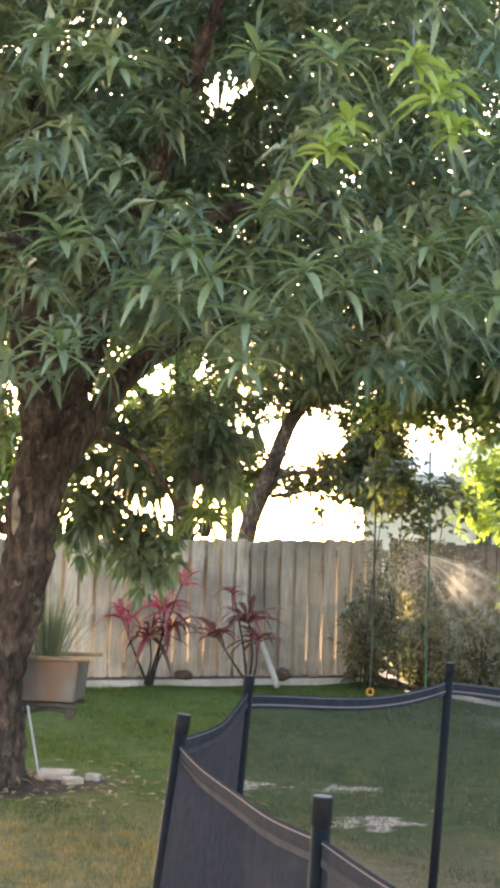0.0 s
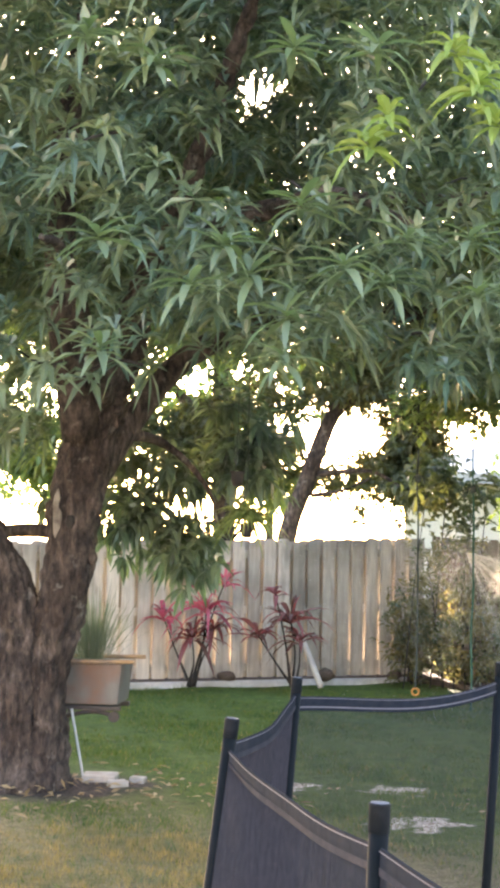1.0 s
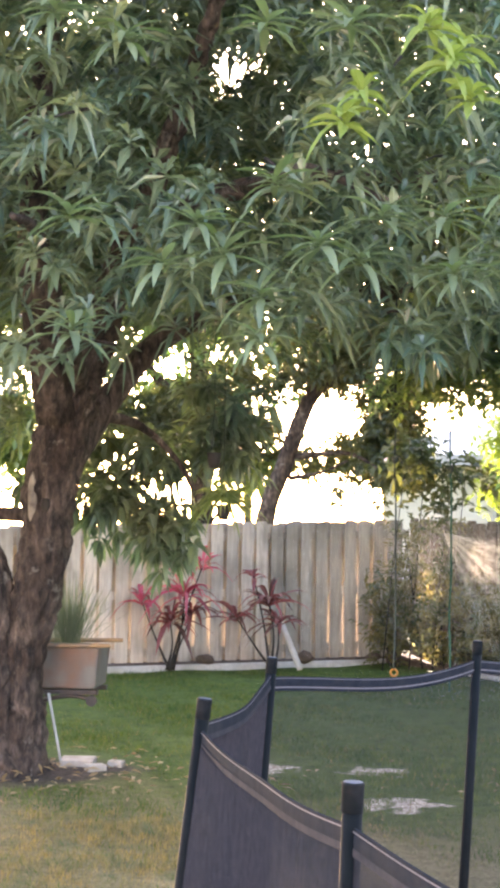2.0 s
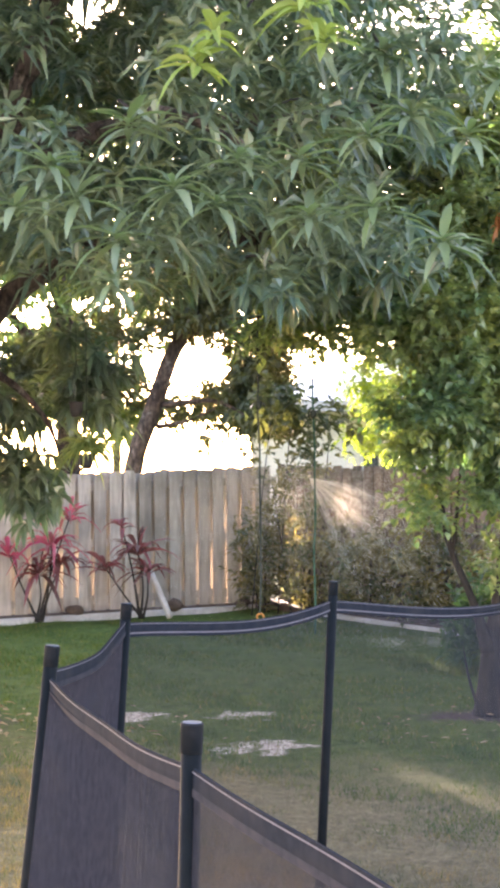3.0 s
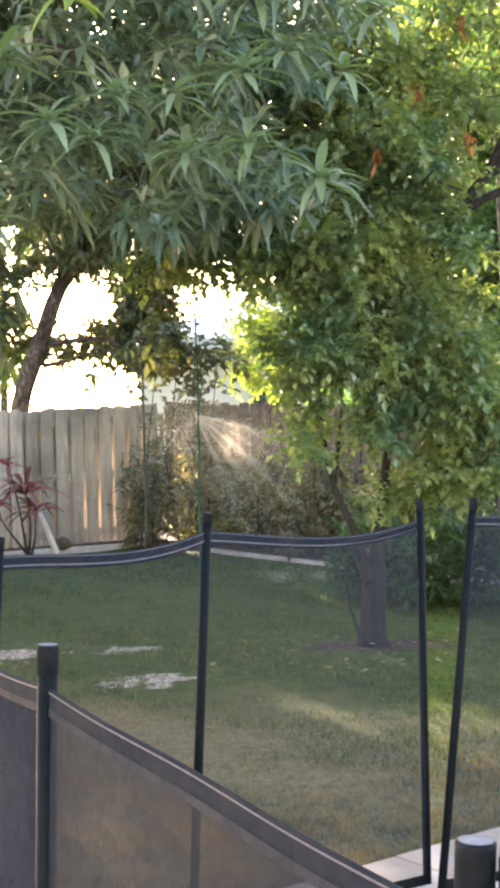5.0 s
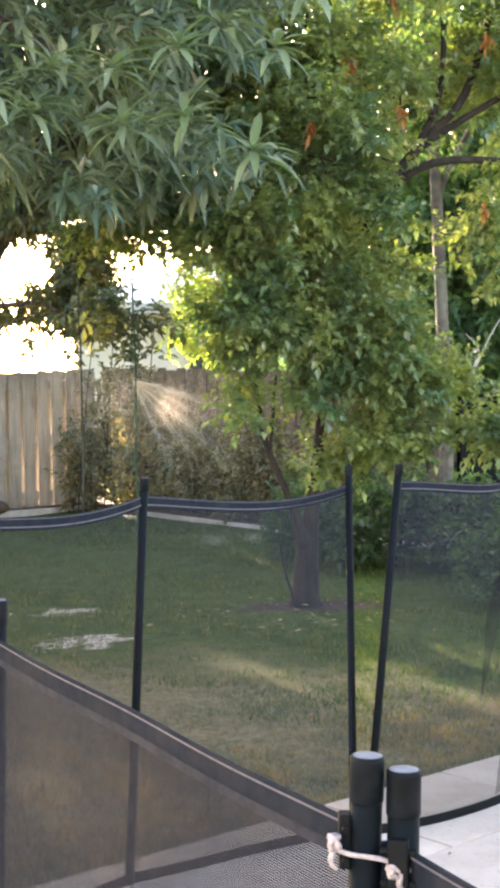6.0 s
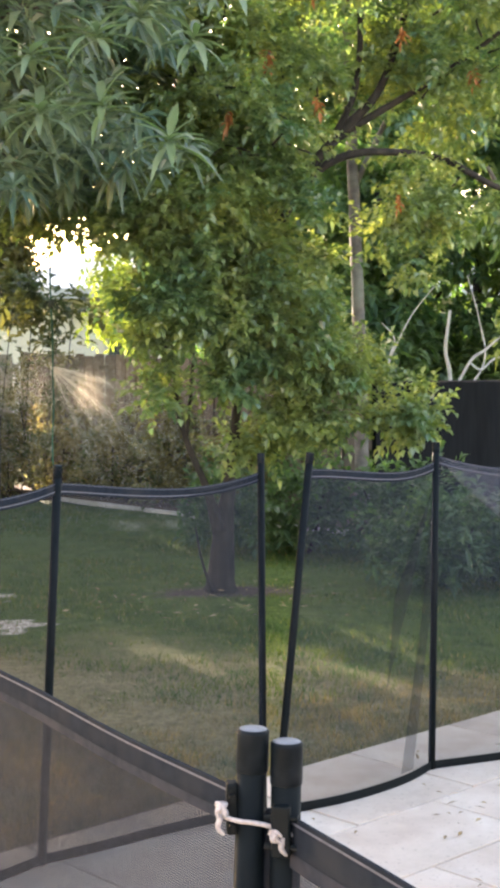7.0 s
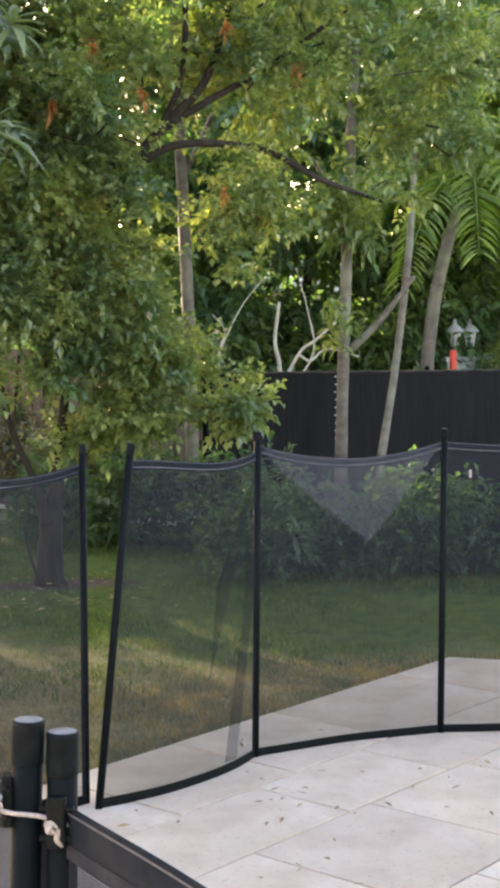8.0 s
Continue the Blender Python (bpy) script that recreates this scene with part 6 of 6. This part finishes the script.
P = {
    "n1": ((0.634, 3.87), (0.59, 3.877), 1.213),
    "N": ((0.277, 4.741), (0.24, 4.745), 1.218),
    "A": ((-0.026, 5.584), (-0.16, 5.584), 1.216),
    "B": ((0.034, 6.423), (-0.045, 6.423), 1.218),
    "C": ((0.567, 6.932), (0.5, 6.925), 1.229),
    "D": ((1.33, 7.721), (1.257, 7.31), 1.201),
    "E": ((1.438, 7.393), (1.285, 7.25), 1.222),
    "F": ((2.009, 7.775), (1.96, 7.67), 1.228),
    "G": ((2.801, 7.831), (2.763, 7.779), 1.22),
    "H": ((3.65, 7.66), (3.65, 7.66), 1.22),
    "n2": ((0.663, 3.859), (0.638, 3.859), 1.203),
    "n3": ((0.886, 3.09), (0.886, 3.09), 1.203),
}
front = thing("pool_fence", "removable dark mesh pool fence curving round the patio", "pool fence", "pool fence sections", (0.24, 4.745, 0))
for k in ("n1", "N", "A", "B", "C", "D"):
    fence_post(front, *P[k])
mesh_panel(front, P["n1"], P["N"], 0.06, 0.055, 0.004, weft=True)
mesh_panel(front, P["N"], P["A"], 0.055, 0.058, 0.019, threads=True)
mesh_panel(front, P["A"], P["B"], 0.046, 0.04, 0.028, skew=0.1, threads=True)
mesh_panel(front, P["B"], P["C"], 0.048, 0.05, 0.029, skew=0.45)
mesh_panel(front, P["C"], P["D"], 0.053, 0.066, 0.04, skew=0.3)
rear = thing("pool_fence", "removable dark mesh pool fence with a leaning end post", "pool fence", "pool fence sections", (1.285, 7.25, 0))
for k in ("E", "F", "G", "H"):
    fence_post(rear, *P[k])
mesh_panel(rear, P["E"], P["F"], 0.056, 0.07, 0.03, 0.07, skew=0.7, folds=[(MESH_DOUBLE, [(0.97, 0.96), (0.86, 0.5), (0.7, 0.02), (0.8, 0.02), (0.95, 0.5)]), (MESH_DOUBLE, [(0.97, 0.93), (0.72, 0.55), (0.58, 0.3), (0.62, 0.6)])])
mesh_panel(rear, P["F"], P["G"], 0.048, 0.046, 0.062, -0.03, slump=0.03, folds=[(MESH_FOLD, [(0.02, 0.99), (0.1, 0.94), (0.3, 0.84), (0.58, 0.7), (0.72, 0.8), (0.97, 0.99), (0.75, 1.0), (0.5, 1.0), (0.25, 1.0)])])
mesh_panel(rear, P["G"], P["H"], 0.05, 0.05, 0.02, 0.03)
bm = box(bmesh.new(), (2.9, 7.8, 1.04), (0.011, 0.003, 0.032), -0.2, 0.001)
part("tag", bm, ROPE_WHITE, rear, "small white label on the mesh")
side_ = thing("pool_fence", "end of a dark mesh pool fence section tied shut with cord", "pool fence", "pool fence sections", (0.638, 3.859, 0))
for k in ("n2", "n3"):
    fence_post(side_, *P[k])
mesh_panel(side_, P["n2"], P["n3"], 0.064, 0.06, 0.0, 0, 0.046, weft=True)


def clamp(parent, top, way, z):
    bm = bmesh.new()
    box(bm, (top[0] + way[0] * 0.014, top[1] + way[1] * 0.014, z), (0.01, 0.017, 0.046), math.atan2(way[1], way[0]), 0.002)
    for dz in (-0.014, 0.012):
        bmesh.ops.create_cone(bm, cap_ends=True, segments=10, radius1=0.003, radius2=0.003, depth=0.03, matrix=Matrix.Translation((top[0] + way[0] * 0.014, top[1] + way[1] * 0.014, z + dz)) @ Matrix.Rotation(math.atan2(way[1], way[0]), 4, "Z") @ Matrix.Rotation(1.5708, 4, "X"))
    part("clamp", bm, POST, parent, "black clamp with screws")


bm = box(bmesh.new(), (0.6505, 3.87, 0.58), (0.014, 0.006, 1.12), 0, 0.001)
part("end_strip", bm, HEM, side_, "dark vinyl end strip")
clamp(side_, (0.660, 3.855), (-0.35, -0.94), 1.128)
clamp(front, (0.629, 3.872), (-0.9, 0.1), 1.142)


def tie_cord():
    t = thing("tie_cord", "knotted white cord tied round two fence posts", "cord", at=(0.645, 3.855, 1.12))
    pts = []
    for a in np.linspace(0, 6.2832, 24):
        c, w = math.cos(a), math.sin(a)
        pts.append((0.645 + 0.042 * c, 3.864 + 0.0215 * w - 0.002 * c, 1.13 - 0.014 * c + 0.003 * math.sin(3 * a), 0.0021))
    part("loop", tube(bmesh.new(), pts, 8, 3, 0.1, 4), ROPE_WHITE, t, "", True)
    r = random.Random(3)
    for x, y, z in ((0.604, 3.856, 1.146), (0.65, 3.84, 1.124)):
        bm = bmesh.new()
        line = []
        for k in range(15):
            a = 1.9 * k
            line.append((x + 0.0045 * math.cos(a) + r.uniform(-0.002, 0.002), y + 0.004 * math.sin(1.3 * a), z + 0.0045 * math.sin(a * 0.8 + 1) + r.uniform(-0.002, 0.002), 0.002))
        tube(bm, line, 7, 3, 0.08, 3)
        part("knot", bm, ROPE_WHITE, t, "", True)
    for x, y, z in ((0.604, 3.856, 1.14), (0.657, 3.839, 1.124)):
        bm = tube(bmesh.new(), [(x, y, z, 0.003), (x - 0.003, y - 0.003, z - 0.009, 0.0025), (x + 0.002, y - 0.003, z - 0.016, 0.0015)], 7, 3, 0.06, 5)
        part("cord_end", bm, ROPE_WHITE, t, "", True)


tie_cord()

# ---- patio tiles ----


CORNER = EDGE + ALONG * 3.78
TURN_OUT = Vector((0.54, 0.84, 0)).normalized()


def patio():
    top = tagged(new("patio"), "pale travertine patio with worn joints", "patio", "", "structure")
    top.location = EDGE
    turn = math.atan2(ALONG.y, ALONG.x)

    def cut(bm):
        """Takes away what lies past the slanting end of the patio."""
        bmesh.ops.bisect_plane(bm, geom=bm.verts[:] + bm.edges[:] + bm.faces[:], plane_co=CORNER, plane_no=TURN_OUT, clear_outer=True)
        bmesh.ops.holes_fill(bm, edges=[e for e in bm.edges if e.is_boundary])
        return bm

    mid = EDGE - OUT * 5.5
    bm = cut(box(bmesh.new(), (mid.x, mid.y, -0.055), (24, 11, 0.1), turn))
    part("base", bm, MORTAR, top, "sandy joints between the tiles")
    rng = random.Random(7)
    shapes = {}

    def tile_mesh(w, d):
        key = (round(w, 3), round(d, 3))
        if key not in shapes:
            bm = bmesh.new()
            box(bm, (0, 0, 0), (w - 0.009, d - 0.009, 0.02), 0, 0.003)
            me = bpy.data.meshes.new("tile")
            bm.to_mesh(me)
            bm.free()
            me.materials.append(TILE)
            shapes[key] = me
        return shapes[key]

    row, depth_done, rest = 0, 0.0, []
    while depth_done < 10.4:
        d = (0.61, 0.41, 0.61, 0.41)[row % 4]
        s = -11.5 + rng.uniform(0, 0.4)
        while s < 11.5:
            w = rng.choice((0.41, 0.61, 0.61, 0.9))
            p = EDGE + ALONG * (s + w / 2) - OUT * (depth_done + d / 2)
            q = p - EDGE
            past = (p - CORNER).dot(TURN_OUT)
            reach = abs(ALONG.dot(TURN_OUT)) * w / 2 + abs(OUT.dot(TURN_OUT)) * d / 2
            tilt = rng.uniform(-0.002, 0.002), rng.uniform(-0.002, 0.002), turn
            lift = rng.uniform(-0.001, 0.0015)
            if past > reach:
                pass
            elif past > -reach:
                part("tile", cut(box(bmesh.new(), (p.x, p.y, lift), (w - 0.009, d - 0.009, 0.02), turn, 0.003)), TILE, top)
            elif -1.0 < s < 5.4 and depth_done < 4.4:
                ob = new("tile", tile_mesh(w, d))
                ob.parent = top
                ob.location = (q.x, q.y, lift)
                ob.rotation_euler = tilt
            else:
                rest.append((p.x, p.y, w - 0.009, d - 0.009))
            s += w
        depth_done += d
        row += 1
    verts, faces = [], []
    for x, y, w, d in rest:
        k = len(verts)
        for z, e in ((-0.01, 0.0), (0.007, 0.0), (0.01, 0.003)):
            for sx, sy in ((-1, -1), (1, -1), (1, 1), (-1, 1)):
                o = ALONG * (sx * (w / 2 - e)) + OUT * (sy * (d / 2 - e))
                verts.append((x + o.x, y + o.y, z))
        for j in (0, 4):
            for i in range(4):
                faces.append((k + j + i, k + j + (i + 1) % 4, k + j + 4 + (i + 1) % 4, k + j + 4 + i))
        faces.append((k + 8, k + 9, k + 10, k + 11))
    raw("tile_field", verts, faces, TILE, top, "further travertine tiles", "stuff")


patio()
